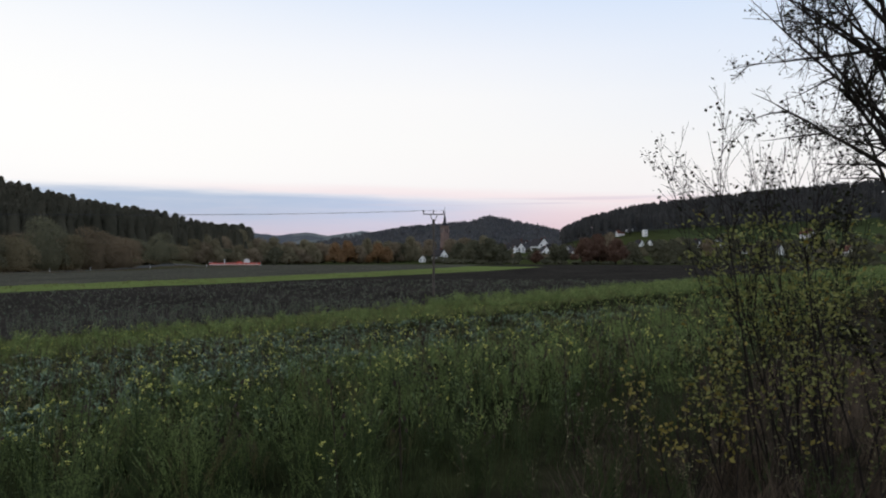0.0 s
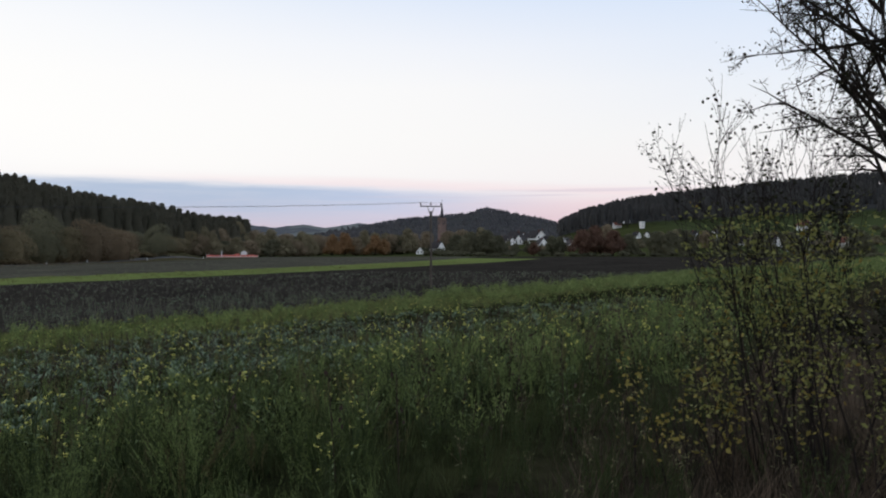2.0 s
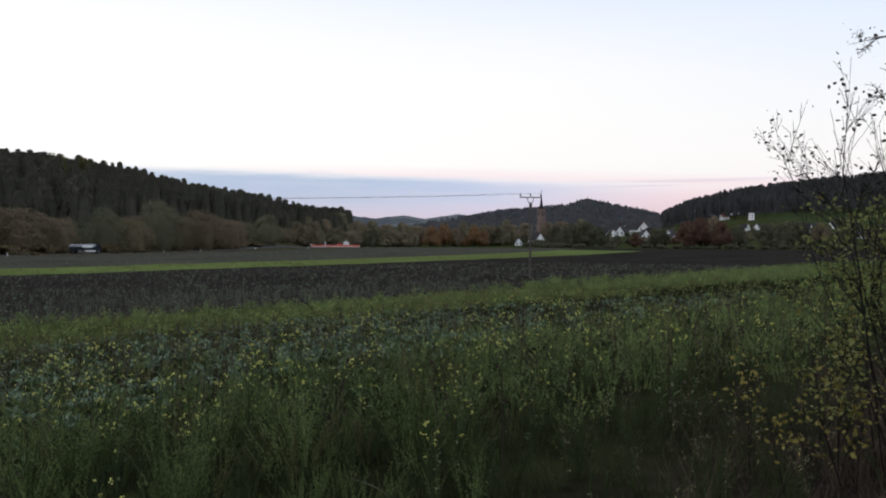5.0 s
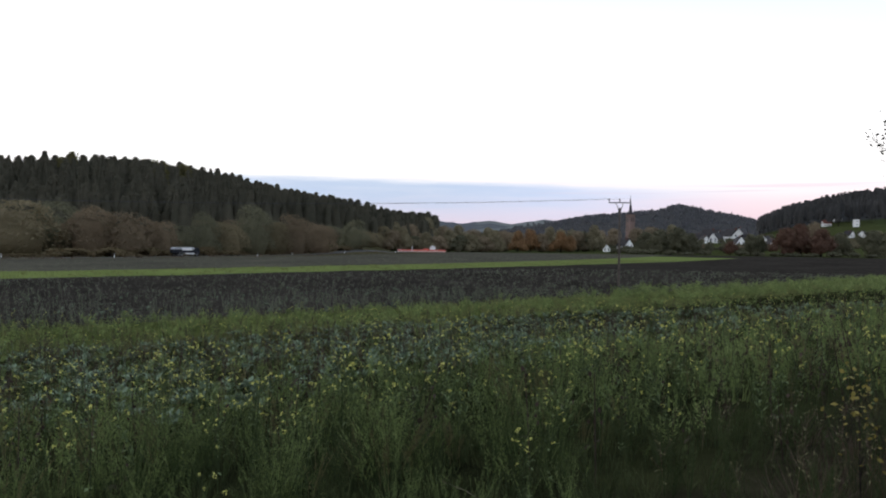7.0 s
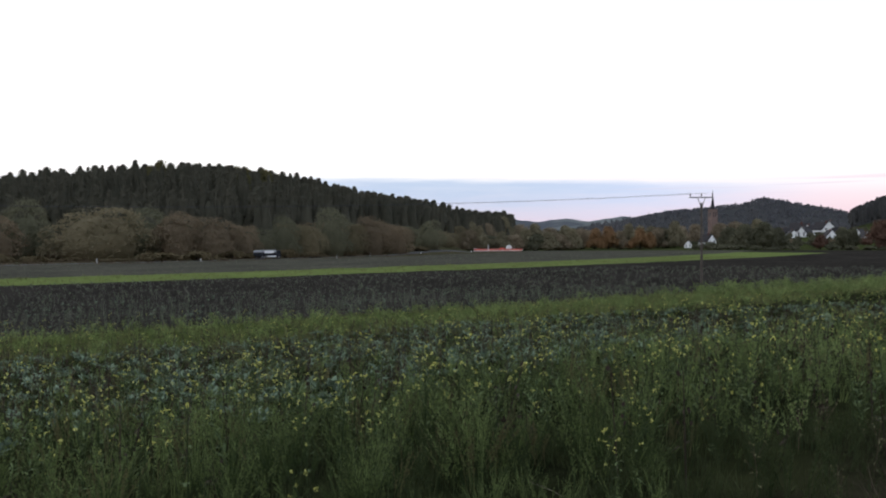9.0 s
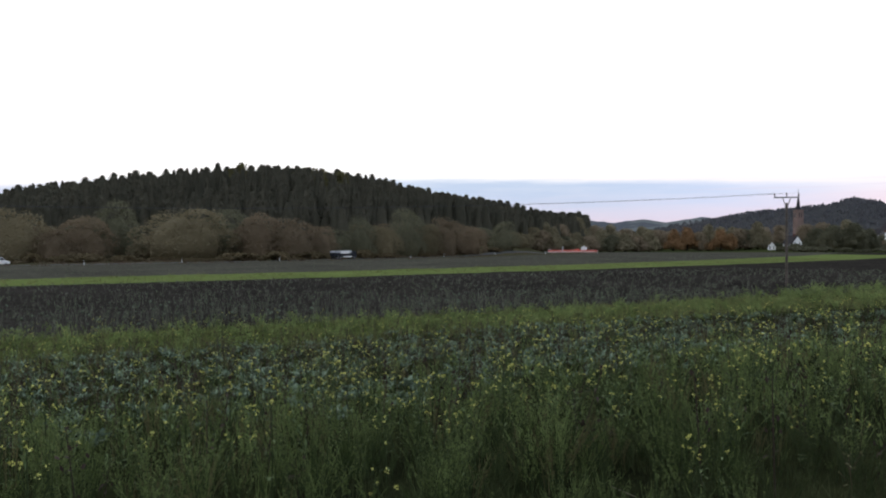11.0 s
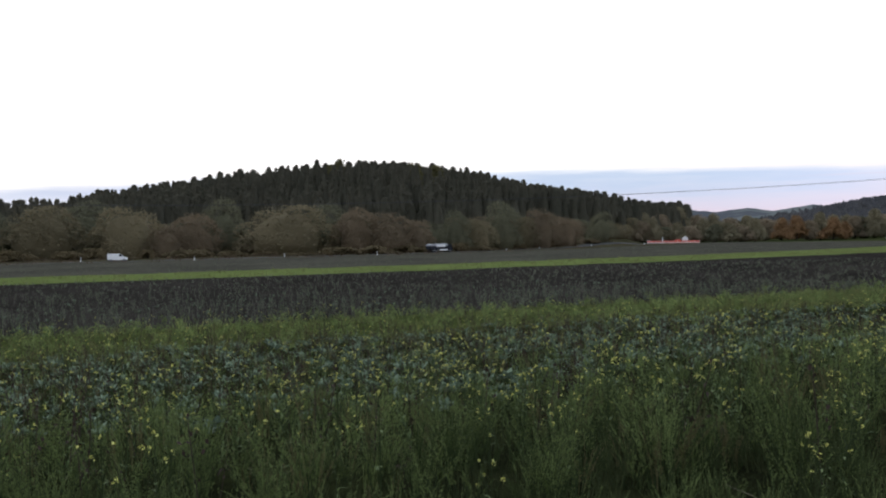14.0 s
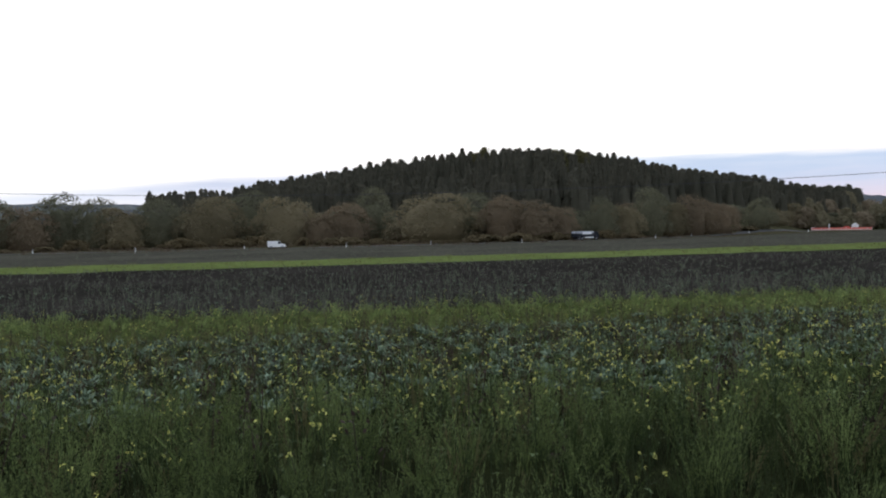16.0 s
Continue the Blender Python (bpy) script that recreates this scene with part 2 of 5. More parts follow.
def box(bm, x0, x1, y0, y1, z0, z1, mat=0):
    v = [bm.verts.new((x, y, z)) for z in (z0, z1) for y in (y0, y1) for x in (x0, x1)]
    for q in ((0, 2, 3, 1), (4, 5, 7, 6), (0, 1, 5, 4), (2, 6, 7, 3), (0, 4, 6, 2), (1, 3, 7, 5)):
        bm.faces.new([v[i] for i in q]).material_index = mat
    return v


def empty(name, m=None):
    ob = new(name)
    ob.empty_display_size = 0.2
    if m is not None:
        ob.matrix_world = m
    return ob


class Shape:
    """Gathers triangles of small plant pieces, each with a material number."""

    def __init__(self):
        self.v, self.t, self.m, self.count = [], [], [], 0

    def add(self, v, t, m):
        self.v.append(np.asarray(v, float))
        self.t.append(np.asarray(t, int) + self.count)
        self.m.append(np.full(len(t), m))
        self.count += len(v)

    def tube(self, points, radii, m, sides=3):
        points = np.asarray(points, float)
        ring = np.arange(sides) * 2 * math.pi / sides
        way = np.gradient(points, axis=0)
        way /= np.linalg.norm(way, axis=1, keepdims=True) + 1e-9
        ref = np.where(np.abs(way[:, 2:3]) > 0.9, [[1.0, 0, 0]], [[0, 0, 1.0]])
        a = np.cross(way, ref)
        a /= np.linalg.norm(a, axis=1, keepdims=True) + 1e-9
        b = np.cross(way, a)
        r = np.asarray(radii, float)[:, None, None]
        v = points[:, None, :] + r * (a[:, None, :] * np.cos(ring)[None, :, None] + b[:, None, :] * np.sin(ring)[None, :, None])
        t = []
        for i in range(len(points) - 1):
            for j in range(sides):
                p, q = i * sides + j, i * sides + (j + 1) % sides
                t += [(p, q, q + sides), (p, q + sides, p + sides)]
        self.add(v.reshape(-1, 3), t, m)

    def leaf(self, base, way, up, length, width, m, bend=0.3, parts=3):
        """A leaf blade, folded a little along its rib and bent down towards its tip."""
        base, way, up = np.asarray(base, float), np.asarray(way, float), np.asarray(up, float)
        side = np.cross(way, up)
        side /= np.linalg.norm(side) + 1e-9
        v, t = [], []
        for i in range(parts + 1):
            s = i / parts
            mid = base + way * length * s - up * bend * length * s * s
            w = width * math.sin(math.pi * min(0.97, 0.12 + 0.82 * s)) * 0.5
            v += [mid - side * w + up * w * 0.25, mid, mid + side * w + up * w * 0.25]
            if i:
                k = 3 * (i - 1)
                t += [(k, k + 1, k + 4), (k, k + 4, k + 3), (k + 1, k + 2, k + 5), (k + 1, k + 5, k + 4)]
        self.add(v, t, m)

    def blade(self, base, lean, height, width, m, parts=3):
        """A thin upright blade that leans over towards its tip."""
        base, lean = np.asarray(base, float), np.asarray(lean, float)
        side = np.array([-lean[1], lean[0], 0.0])
        side /= np.linalg.norm(side) + 1e-9
        v, t = [], []
        for i in range(parts):
            s = i / parts
            mid = base + lean * s * s * height + np.array([0, 0, height * s * (1 - 0.15 * s)])
            w = width * (1 - 0.7 * s) * 0.5
            v += [mid - side * w, mid + side * w]
            if i:
                k = 2 * (i - 1)
                t += [(k, k + 1, k + 3), (k, k + 3, k + 2)]
        v.append(base + lean * height + np.array([0, 0, height * 0.85]))
        t.append((2 * parts - 2, 2 * parts - 1, 2 * parts))
        self.add(v, t, m)

    def cards(self, centres, size, m, rng, squash=1.0, facing=None, loose=0.7, slim=0.62, spear=False):
        """Small leaf-like lozenges or spear-shaped sprays, one at each centre, turned at random or roughly facing a way."""
        c = np.asarray(centres, float)
        k = len(c)
        a = rng.normal(size=(k, 3))
        a[:, 2] *= squash
        a /= np.linalg.norm(a, axis=1, keepdims=True)
        out = rng.normal(size=(k, 3))
        if facing is not None:
            out = facing + rng.normal(0, loose, (k, 3))
            a -= out * (np.sum(a * out, 1) / np.sum(out * out, 1))[:, None]
            a /= np.linalg.norm(a, axis=1, keepdims=True)
        b = np.cross(a, out)
        b /= np.linalg.norm(b, axis=1, keepdims=True)
        s = (size * rng.uniform(0.6, 1.3, k))[:, None]
        if spear:
            v = np.stack([c - a * s - b * s * slim, c - a * s * 0.7 + b * s * slim, c + a * s], 1).reshape(-1, 3)
            self.add(v, np.arange(k)[:, None] * 3 + [0, 1, 2], m)
            return
        v = np.stack([c - a * s, c - b * s * slim, c + a * s, c + b * s * slim], 1).reshape(-1, 3)
        i = np.arange(k)[:, None] * 4
        self.add(v, np.concatenate([i + [0, 1, 2], i + [0, 2, 3]]), m)

    def hull(self, centre, rx, rz, m, rng, across=9, up=5):
        """A lumpy closed core inside a crown clump."""
        a, b = np.meshgrid(np.arange(across) * 2 * math.pi / across, np.linspace(-1.2, 1.35, up))
        k = rng.uniform(0.85, 1.1, a.shape)
        v = np.stack([np.cos(a) * np.cos(b) * rx * k, np.sin(a) * np.cos(b) * rx * k, np.sin(b) * rz * k], 2).reshape(-1, 3) + centre
        v[:, 2] = np.maximum(v[:, 2], 0.05)
        t = []
        for i in range(up - 1):
            for j in range(across):
                p, q = i * across + j, i * across + (j + 1) % across
                t += [(p, q, q + across), (p, q + across, p + across)]
        t += [((up - 1) * across, (up - 1) * across + j, (up - 1) * across + j + 1) for j in range(1, across - 1)]
        self.add(v, t, m)

    def arrays(self):
        return np.concatenate(self.v), np.concatenate(self.t), np.concatenate(self.m)

    def mesh(self, name, smooth=False):
        v, t, m = self.arrays()
        return tri_mesh(name, v, t, m, smooth)


def scatter(name, shapes, places, rng, size=(0.8, 1.2), tilt=0.12, swell=None):
    """One mesh with a plant shape at each place, turned and sized at random."""
    pick = rng.integers(0, len(shapes), len(places))
    vs, ts, ms, count = [], [], [], 0
    for k, shape in enumerate(shapes):
        p = places[pick == k]
        if not len(p):
            continue
        v, t, m = shape.arrays()
        a, s = rng.uniform(0, 2 * math.pi, len(p)), rng.uniform(*size, len(p))
        if swell is not None:
            s = s * swell(p[:, 0], p[:, 1])
        lx, ly = rng.normal(0, tilt, len(p)), rng.normal(0, tilt, len(p))
        x = (v[None, :, 0] * np.cos(a)[:, None] - v[None, :, 1] * np.sin(a)[:, None]) * s[:, None]
        y = (v[None, :, 0] * np.sin(a)[:, None] + v[None, :, 1] * np.cos(a)[:, None]) * s[:, None]
        z = v[None, :, 2] * s[:, None]
        out = np.stack([x + lx[:, None] * z + p[:, None, 0], y + ly[:, None] * z + p[:, None, 1], z + p[:, None, 2]], 2)
        vs.append(out.reshape(-1, 3))
        ts.append((t[None] + (np.arange(len(p)) * len(v))[:, None, None]).reshape(-1, 3) + count)
        ms.append(np.tile(m, len(p)))
        count += len(p) * len(v)
    return tri_mesh(name, np.concatenate(vs), np.concatenate(ts), np.concatenate(ms))


# ---------------------------------------------------------------- the lie of the land
def polar(az, r):
    """A place r metres off, az degrees to the right of the camera's opening view."""
    return r * np.sin(np.radians(az)), r * np.cos(np.radians(az))


def smooth(x, low, high):
    s = np.clip((x - low) / (high - low), 0, 1)
    return s * s * (3 - 2 * s)


ALONG, ACROSS = (0.55, 0.835), (-0.835, 0.55)  # along the field strips, and across them away from the path


def strip_uv(x, y):
    return x * ACROSS[0] + y * ACROSS[1], x * ALONG[0] + y * ALONG[1]


def wobble(x, y, size, seed):
    """Smooth uneven ground from a few crossing waves."""
    rng = np.random.default_rng(seed)
    out = 0.0
    for k in range(7):
        a, f, ph = rng.uniform(0, 6.28), rng.uniform(0.6, 1.8) / size, rng.uniform(0, 6.28)
        out = out + np.sin((x * math.cos(a) + y * math.sin(a)) * f * 6.28 + ph)
    return out / 7


HILL_AZ = [-80, -64, -57, -47.7, -43, -35.5, -30, -26, -20, -17.3, -13, -8]
HILL_TOP = [0, 1, 6, 18.5, 22.5, 26, 21.5, 14, 6, 0.3, 0, 0]
RIGHT_AZ = [5, 7.8, 8.8, 10.5, 13, 15.5, 18, 22, 27, 32, 45, 60, 80]
RIGHT_TOP = [0, 2, 18, 33, 45, 52, 57, 63, 69, 75, 78, 60, 40]
CASTLE_AZ = [-12, -6, -5, -3.4, -1, 0.7, 2, 3.0, 3.5, 4.3, 5.2, 6.1, 7.0, 8.0, 8.6, 9.4, 14]
CASTLE_TOP = [20, 70, 75, 89, 100, 105, 110, 121, 124, 121, 111, 103, 97, 87, 79, 64, 40]
BACK_AZ = [-180, -80, -40, -20, -15, -12.2, -10, -8.5, -6, -4, 5, 20, 60, 180]
BACK_TOP = [150, 150, 140, 142, 138, 112, 131, 113, 138, 120, 110, 150, 150, 150]


def land(x, y):
    """The height of the ground."""
    x, y = np.asarray(x, float), np.asarray(y, float)
    u, v = strip_uv(x, y)
    r, az = np.hypot(x, y), np.degrees(np.arctan2(x, y))
    h = 3.15 * np.exp(-np.power(np.maximum(u, 0) / 22.0, 1.5)) * smooth(r, 420, 150)
    h = h + wobble(x, y, 14, 3) * 0.12 * smooth(r, 2, 12)
    h = h + np.interp(az, HILL_AZ, HILL_TOP) * smooth(r, 275, 420) * smooth(r, 900, 520)
    h = h + np.interp(az, RIGHT_AZ, RIGHT_TOP) * smooth(r, 560, 1080) * smooth(r, 2000, 1300)
    h = h + 9.0 * smooth(r, 440, 720) * smooth(az, -6, 0) * smooth(az, 60, 40) * smooth(r, 1400, 900)
    far = wobble(x, y, 160, 5) * 5 + wobble(x, y, 55, 6) * 3 + wobble(x, y, 40, 12) * 3
    h = h + (np.interp(az, CASTLE_AZ, CASTLE_TOP) + far) * smooth(r, 1500, 2500) * smooth(r, 3300, 2600)
    h = h + (np.interp(az, BACK_AZ, BACK_TOP) + far) * smooth(r, 3100, 4200)
    return h


def spot(az, r, dz=0.0):
    x, y = polar(az, r)
    return float(x), float(y), float(land(x, y)) + dz


# one sheet of ground out to the horizon
AZ = np.concatenate([np.arange(-180, -84, 4.0), np.arange(-84, 40, 0.4), np.arange(40, 180, 4.0)])
RINGS = np.concatenate([[0.6], np.geomspace(1.2, 4800, 150)])
gx, gy = polar(AZ[None, :], RINGS[:, None])
gz = land(gx, gy)
verts = np.concatenate([np.stack([gx, gy, gz], 2).reshape(-1, 3), [[0, 0, float(land(0, 0))]]])
A, B = len(AZ), len(RINGS)
i, j = np.meshgrid(np.arange(B - 1), np.arange(A), indexing="ij")
p, q = i * A + j, i * A + (j + 1) % A
tris = np.concatenate([np.stack([p, p + A, q + A], 2).reshape(-1, 3), np.stack([p, q + A, q], 2).reshape(-1, 3),
                       [[A * B, k, (k + 1) % A] for k in range(A)]])


def ground_material():
    m = bpy.data.materials.new("fields_and_soil")
    m.use_nodes = True
    n = Nodes(m.node_tree)
    place = n.add("ShaderNodeNewGeometry").outputs["Position"]
    xyz = n.add("ShaderNodeSeparateXYZ", Vector=place)
    x, y, _ = xyz.outputs
    u = n.math("ADD", n.math("MULTIPLY", x, ACROSS[0]), n.math("MULTIPLY", y, ACROSS[1]))
    v = n.math("ADD", n.math("MULTIPLY", x, ALONG[0]), n.math("MULTIPLY", y, ALONG[1]))
    r = n.math("SQRT", n.math("ADD", n.math("MULTIPLY", x, x), n.math("MULTIPLY", y, y)))
    big, mid, fine = n.noise(0.06, 4, 0.6, place), n.noise(0.7, 4, 0.6, place), n.noise(5.0, 4, 0.6, place)
    wob = n.math("MULTIPLY", n.math("SUBTRACT", mid, 0.5), 3.0)
    uu, vv = n.math("ADD", u, wob), n.math("MULTIPLY", v, v)

    def past(base, bow, soft=1.0):
        at = n.math("ADD", base, n.math("MULTIPLY", vv, bow))
        return n.step(n.math("SUBTRACT", uu, at), -soft, soft)

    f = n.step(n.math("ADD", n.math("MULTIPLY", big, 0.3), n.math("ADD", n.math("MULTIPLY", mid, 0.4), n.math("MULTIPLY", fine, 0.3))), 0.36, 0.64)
    # near soil almost black, with the shade between the weeds in its colour
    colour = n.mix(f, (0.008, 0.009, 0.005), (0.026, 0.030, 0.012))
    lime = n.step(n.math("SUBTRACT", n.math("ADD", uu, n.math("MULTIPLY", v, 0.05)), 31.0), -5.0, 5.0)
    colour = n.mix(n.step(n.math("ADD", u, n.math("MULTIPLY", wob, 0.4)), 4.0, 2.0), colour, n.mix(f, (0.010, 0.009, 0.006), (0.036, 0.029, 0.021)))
    colour = n.mix(lime, colour, n.mix(f, (0.032, 0.042, 0.013), (0.078, 0.092, 0.030)))
    dark = n.step(n.math("SUBTRACT", n.math("ADD", uu, n.math("MULTIPLY", v, 0.05)), 43.5), -1.2, 1.2)
    colour = n.mix(dark, colour, n.mix(f, (0.0150, 0.0132, 0.0115), (0.043, 0.0382, 0.0330)))
    colour = n.mix(n.math("MULTIPLY", past(101.8, 0.0005), n.step(v, 312.0, 296.0)), colour, n.mix(f, (0.088, 0.115, 0.034), (0.150, 0.184, 0.062)))
    colour = n.mix(past(122.7, 0.0007), colour, n.mix(f, (0.040, 0.039, 0.030), (0.092, 0.086, 0.068)))
    colour = n.mix(past(192.0, 0.0013, 2.0), colour, n.mix(f, (0.038, 0.036, 0.019), (0.074, 0.067, 0.036)))
    colour = n.mix(n.step(r, 415.0, 430.0), colour, n.mix(n.step(x, 185.0, 225.0), n.mix(f, (0.030, 0.036, 0.014), (0.055, 0.062, 0.024)), n.mix(big, (0.036, 0.047, 0.020), (0.056, 0.070, 0.030))))
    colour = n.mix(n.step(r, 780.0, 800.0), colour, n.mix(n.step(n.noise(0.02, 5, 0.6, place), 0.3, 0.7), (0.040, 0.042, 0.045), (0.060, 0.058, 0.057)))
    # beyond 3 km pale blue-grey haze is painted into wood and meadow colours
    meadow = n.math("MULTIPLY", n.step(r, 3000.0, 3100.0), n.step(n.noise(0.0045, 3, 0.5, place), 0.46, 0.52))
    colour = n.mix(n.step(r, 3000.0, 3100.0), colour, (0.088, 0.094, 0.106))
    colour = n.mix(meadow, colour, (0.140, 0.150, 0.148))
    shade = n.add("ShaderNodeBsdfPrincipled", **{"Base Color": colour, "Roughness": 1.0, "Specular IOR Level": 0.0})
    b = n.add("ShaderNodeBump", Height=fine, Strength=0.6, Distance=0.1)
    n.tree.links.new(b.outputs[0], shade.inputs["Normal"])
    n.tree.links.new(shade.outputs[0], n.add("ShaderNodeOutputMaterial").inputs[0])
    return m


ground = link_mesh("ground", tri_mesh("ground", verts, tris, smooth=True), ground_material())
tagged(ground, "valley floor of dark and green field strips rising to wooded hills", "ground", kind="structure")


def road_u(v):
    return 200.0 + 0.0015 * v * v


def on_road(v, off=0.0):
    u = road_u(v) + off
    x, y = ACROSS[0] * u + ALONG[0] * v, ACROSS[1] * u + ALONG[1] * v
    return x, y, float(land(x, y))


bm = bmesh.new()
rows = []
for v in np.arange(-230, 330, 8.0):
    rows.append([bm.verts.new((*on_road(v, o)[:2], on_road(v, o)[2] + z)) for o, z in ((-3.6, -0.1), (-3.2, 0.05), (0, 0.09), (3.2, 0.05), (3.6, -0.1))])
for a, b in zip(rows, rows[1:]):
    for k in range(4):
        bm.faces.new((a[k], b[k], b[k + 1], a[k + 1]))
tagged(part("road", bm, ASPHALT, smooth=True), "grey asphalt country road along the far field edge", "road", kind="structure")

# ---------------------------------------------------------------- trees
TREES = np.random.default_rng(11)


def spruce_shape(rng, height=22.0, cards=330, slim=0.17, bare=0.1, blunt=0.5, size=0.62, core=0.5):
    """A conifer: a bare stem and a ragged cone of drooping sprays, blunt or pointed at the top."""
    s = Shape()
    s.tube([(0, 0, -1.0), (0, 0, height * 0.5), (0, 0, height * 0.88)], [0.28, 0.17, 0.04], 0, 4)
    z = np.array([bare, 0.3, 0.55, 0.78, 0.91, 0.985])
    a = np.arange(7) * 2 * math.pi / 7
    wide = height * slim * np.power(1 - z, blunt) * core
    v = np.stack([np.cos(a)[None] * wide[:, None], np.sin(a)[None] * wide[:, None], np.repeat(z[:, None] * height, 7, 1)], 2)
    v = v.reshape(-1, 3) * rng.uniform(0.85, 1.15, (42, 1)) ** [1, 1, 0]
    s.add(v, [t for i in range(5) for j in range(7) for t in ((i * 7 + j, i * 7 + (j + 1) % 7, i * 7 + 7 + (j + 1) % 7), (i * 7 + j, i * 7 + 7 + (j + 1) % 7, i * 7 + 7 + j))], 1)
    f = 1 - np.sqrt(rng.uniform(0, 1, cards)) * (1 - bare)
    f[: cards // 3] = 1 - rng.uniform(0.1, 0.5, cards // 3) ** 2
    a = rng.uniform(0, 2 * math.pi, cards)
    lobes = 0.8 + 0.25 * np.sin(a * 2 + f * 19 + rng.uniform(0, 6)) + 0.2 * np.sin(f * 47 + a)
    reach = height * slim * (np.power(1 - f, blunt) + 0.03) * lobes * rng.uniform(0.6, 1.08, cards)
    c = np.stack([np.cos(a) * reach, np.sin(a) * reach, f * height - reach * 0.25], 1)
    d = np.stack([np.cos(a), np.sin(a), np.full(cards, 0.55)], 1)
    s.cards(c, size * 1.1, 1, rng, 1.5, d, 0.45, 0.5, True)
    return s


def clump_points(rng, clumps, count):
    """Points near the outer skin of a set of overlapping rounded clumps (x, y, z, radius, tallness)."""
    clumps = np.asarray(clumps, float)
    weight, many = clumps[:, 3] ** 2, count * 5
    pick = rng.choice(len(clumps), many, p=weight / weight.sum())
    d = rng.normal(size=(many, 3))
    d /= np.linalg.norm(d, axis=1, keepdims=True)
    d[:, 2] = np.where(d[:, 2] < -0.5, -d[:, 2], d[:, 2])
    rad = clumps[pick, 3] * rng.uniform(0.78, 1.12, many)
    c = clumps[pick, :3] + d * np.stack([rad, rad, rad * clumps[pick, 4]], 1)
    span = np.stack([clumps[:, 3], clumps[:, 3], clumps[:, 3] * clumps[:, 4]], 1)
    deep = (np.linalg.norm((c[:, None] - clumps[None, :, :3]) / span[None], axis=2) < 0.74).any(1)
    return c[~deep][:count], d[~deep][:count]


def broad_shape(rng, height=12.0, width=11.0, lumps=9, count=1500, card=0.5, stems=4, ragged=0.16, fine=1.0, core=0.7):
    """A broadleaf crown: overlapping uneven lobes of many small sprays round dark cores, on a few tapered limbs."""
    s = Shape()
    half, lobes = width / 2, []
    for k in range(2 * lumps + 6):
        a, lift = rng.uniform(0, 6.28), rng.uniform(0.0, 1.0) ** 0.8
        size = fine * rng.uniform(0.18, 0.38) * min(width, height) * (1.05 - 0.3 * lift)
        reach = max(0.0, half * math.sqrt(1 - 0.9 * lift * lift) - size * 0.8) * rng.uniform(0.45, 1.0 + ragged)
        top = height * (1 - ragged * rng.uniform(0, 0.9) * (0.3 + reach / half))
        z = size * 0.7 + lift * max(0.1, top - 1.75 * size)
        lobes.append((math.cos(a) * reach, math.sin(a) * reach, z, size, rng.uniform(0.85, 1.2)))
    for k in range(stems):
        d = lobes[k]
        s.tube([(d[0] * 0.08, d[1] * 0.08, -0.6), (d[0] * 0.3, d[1] * 0.3, height * 0.25), (d[0] * 0.75, d[1] * 0.75, max(d[2] * 0.8, height * 0.4))], [0.3, 0.2, 0.05], 0, 5)
    for x, y, z, size, tall in lobes:
        s.hull(np.array([x, y, z]), size * core, size * tall * core, 1, rng, 7, 4)
    c, d = clump_points(rng, lobes, count)
    c[:, 2] = np.maximum(c[:, 2], 0.15)
    s.cards(c, card * 1.15, 1, rng, 1.6, d * [1, 1, 0.8] + [0, 0, 0.35], 0.7, 0.55, True)
    return s


def dome_shape(rng, height=15.0, width=16.0, count=5000, lobed=0.2):
    """A streamside crown: one broad dome down to the ground, uneven with shallow lobes of fine sprays."""
    s = Shape()
    half, tall = width / 2 * 0.9, height * 0.76
    lobes = [(0.0, 0.0, height * 0.2, half, tall / half)]
    for k in range(26):
        a, lift = rng.uniform(0, 6.28), rng.uniform(-0.1, 0.97)
        size, flat = width * lobed * rng.uniform(0.7, 1.25), math.sqrt(1 - lift * lift)
        reach = half * 0.8 * rng.uniform(0.9, 1.14)
        lobes.append((math.cos(a) * flat * reach, math.sin(a) * flat * reach, height * 0.2 + lift * tall * 0.8 * rng.uniform(0.92, 1.1), size, rng.uniform(0.9, 1.2)))
    for x, y, z, size, high in lobes[1:5]:
        s.tube([(x * 0.08, y * 0.08, -0.6), (x * 0.3, y * 0.3, height * 0.25), (x * 0.7, y * 0.7, max(z * 0.8, height * 0.4))], [0.3, 0.2, 0.05], 0, 5)
    s.hull(np.array([0.0, 0.0, height * 0.2]), half * 0.8, tall * 0.8, 1, rng, 11, 7)
    c, d = clump_points(rng, lobes, count)
    c[:, 2] = np.maximum(c[:, 2], 0.15)
    s.cards(c, 0.31, 1, rng, 1.6, d * [1, 1, 0.8] + [0, 0, 0.35], 0.7, 0.55, True)
    return s


def split_shape(shape, number):
    """The piece of a shape that has one material number."""
    v, t, m = shape.arrays()
    t = t[m == number]
    used, back = np.unique(t, return_inverse=True)
    return v[used], back.reshape(-1, 3)


def tree_thing(name, shape, leaf, label, group="", trunk_label="", crown="crown"):
    top = tagged(empty(name), label, "tree", group)
    link_mesh("trunk", tri_mesh("trunk", *split_shape(shape, 0)), BARK, top)
    link_mesh(crown, tri_mesh(crown, *split_shape(shape, 1)), leaf, top)
    return top


def put_thing(ob, x, y, z, turn=0.0, size=1.0, wide=None):
    """Set a finished thing down at a place."""
    ob.scale = (wide or size, wide or size, size)
    ob.matrix_basis = pose(x, y, z, 0, 0, turn) @ Matrix.Diagonal((wide or size, wide or size, size, 1))


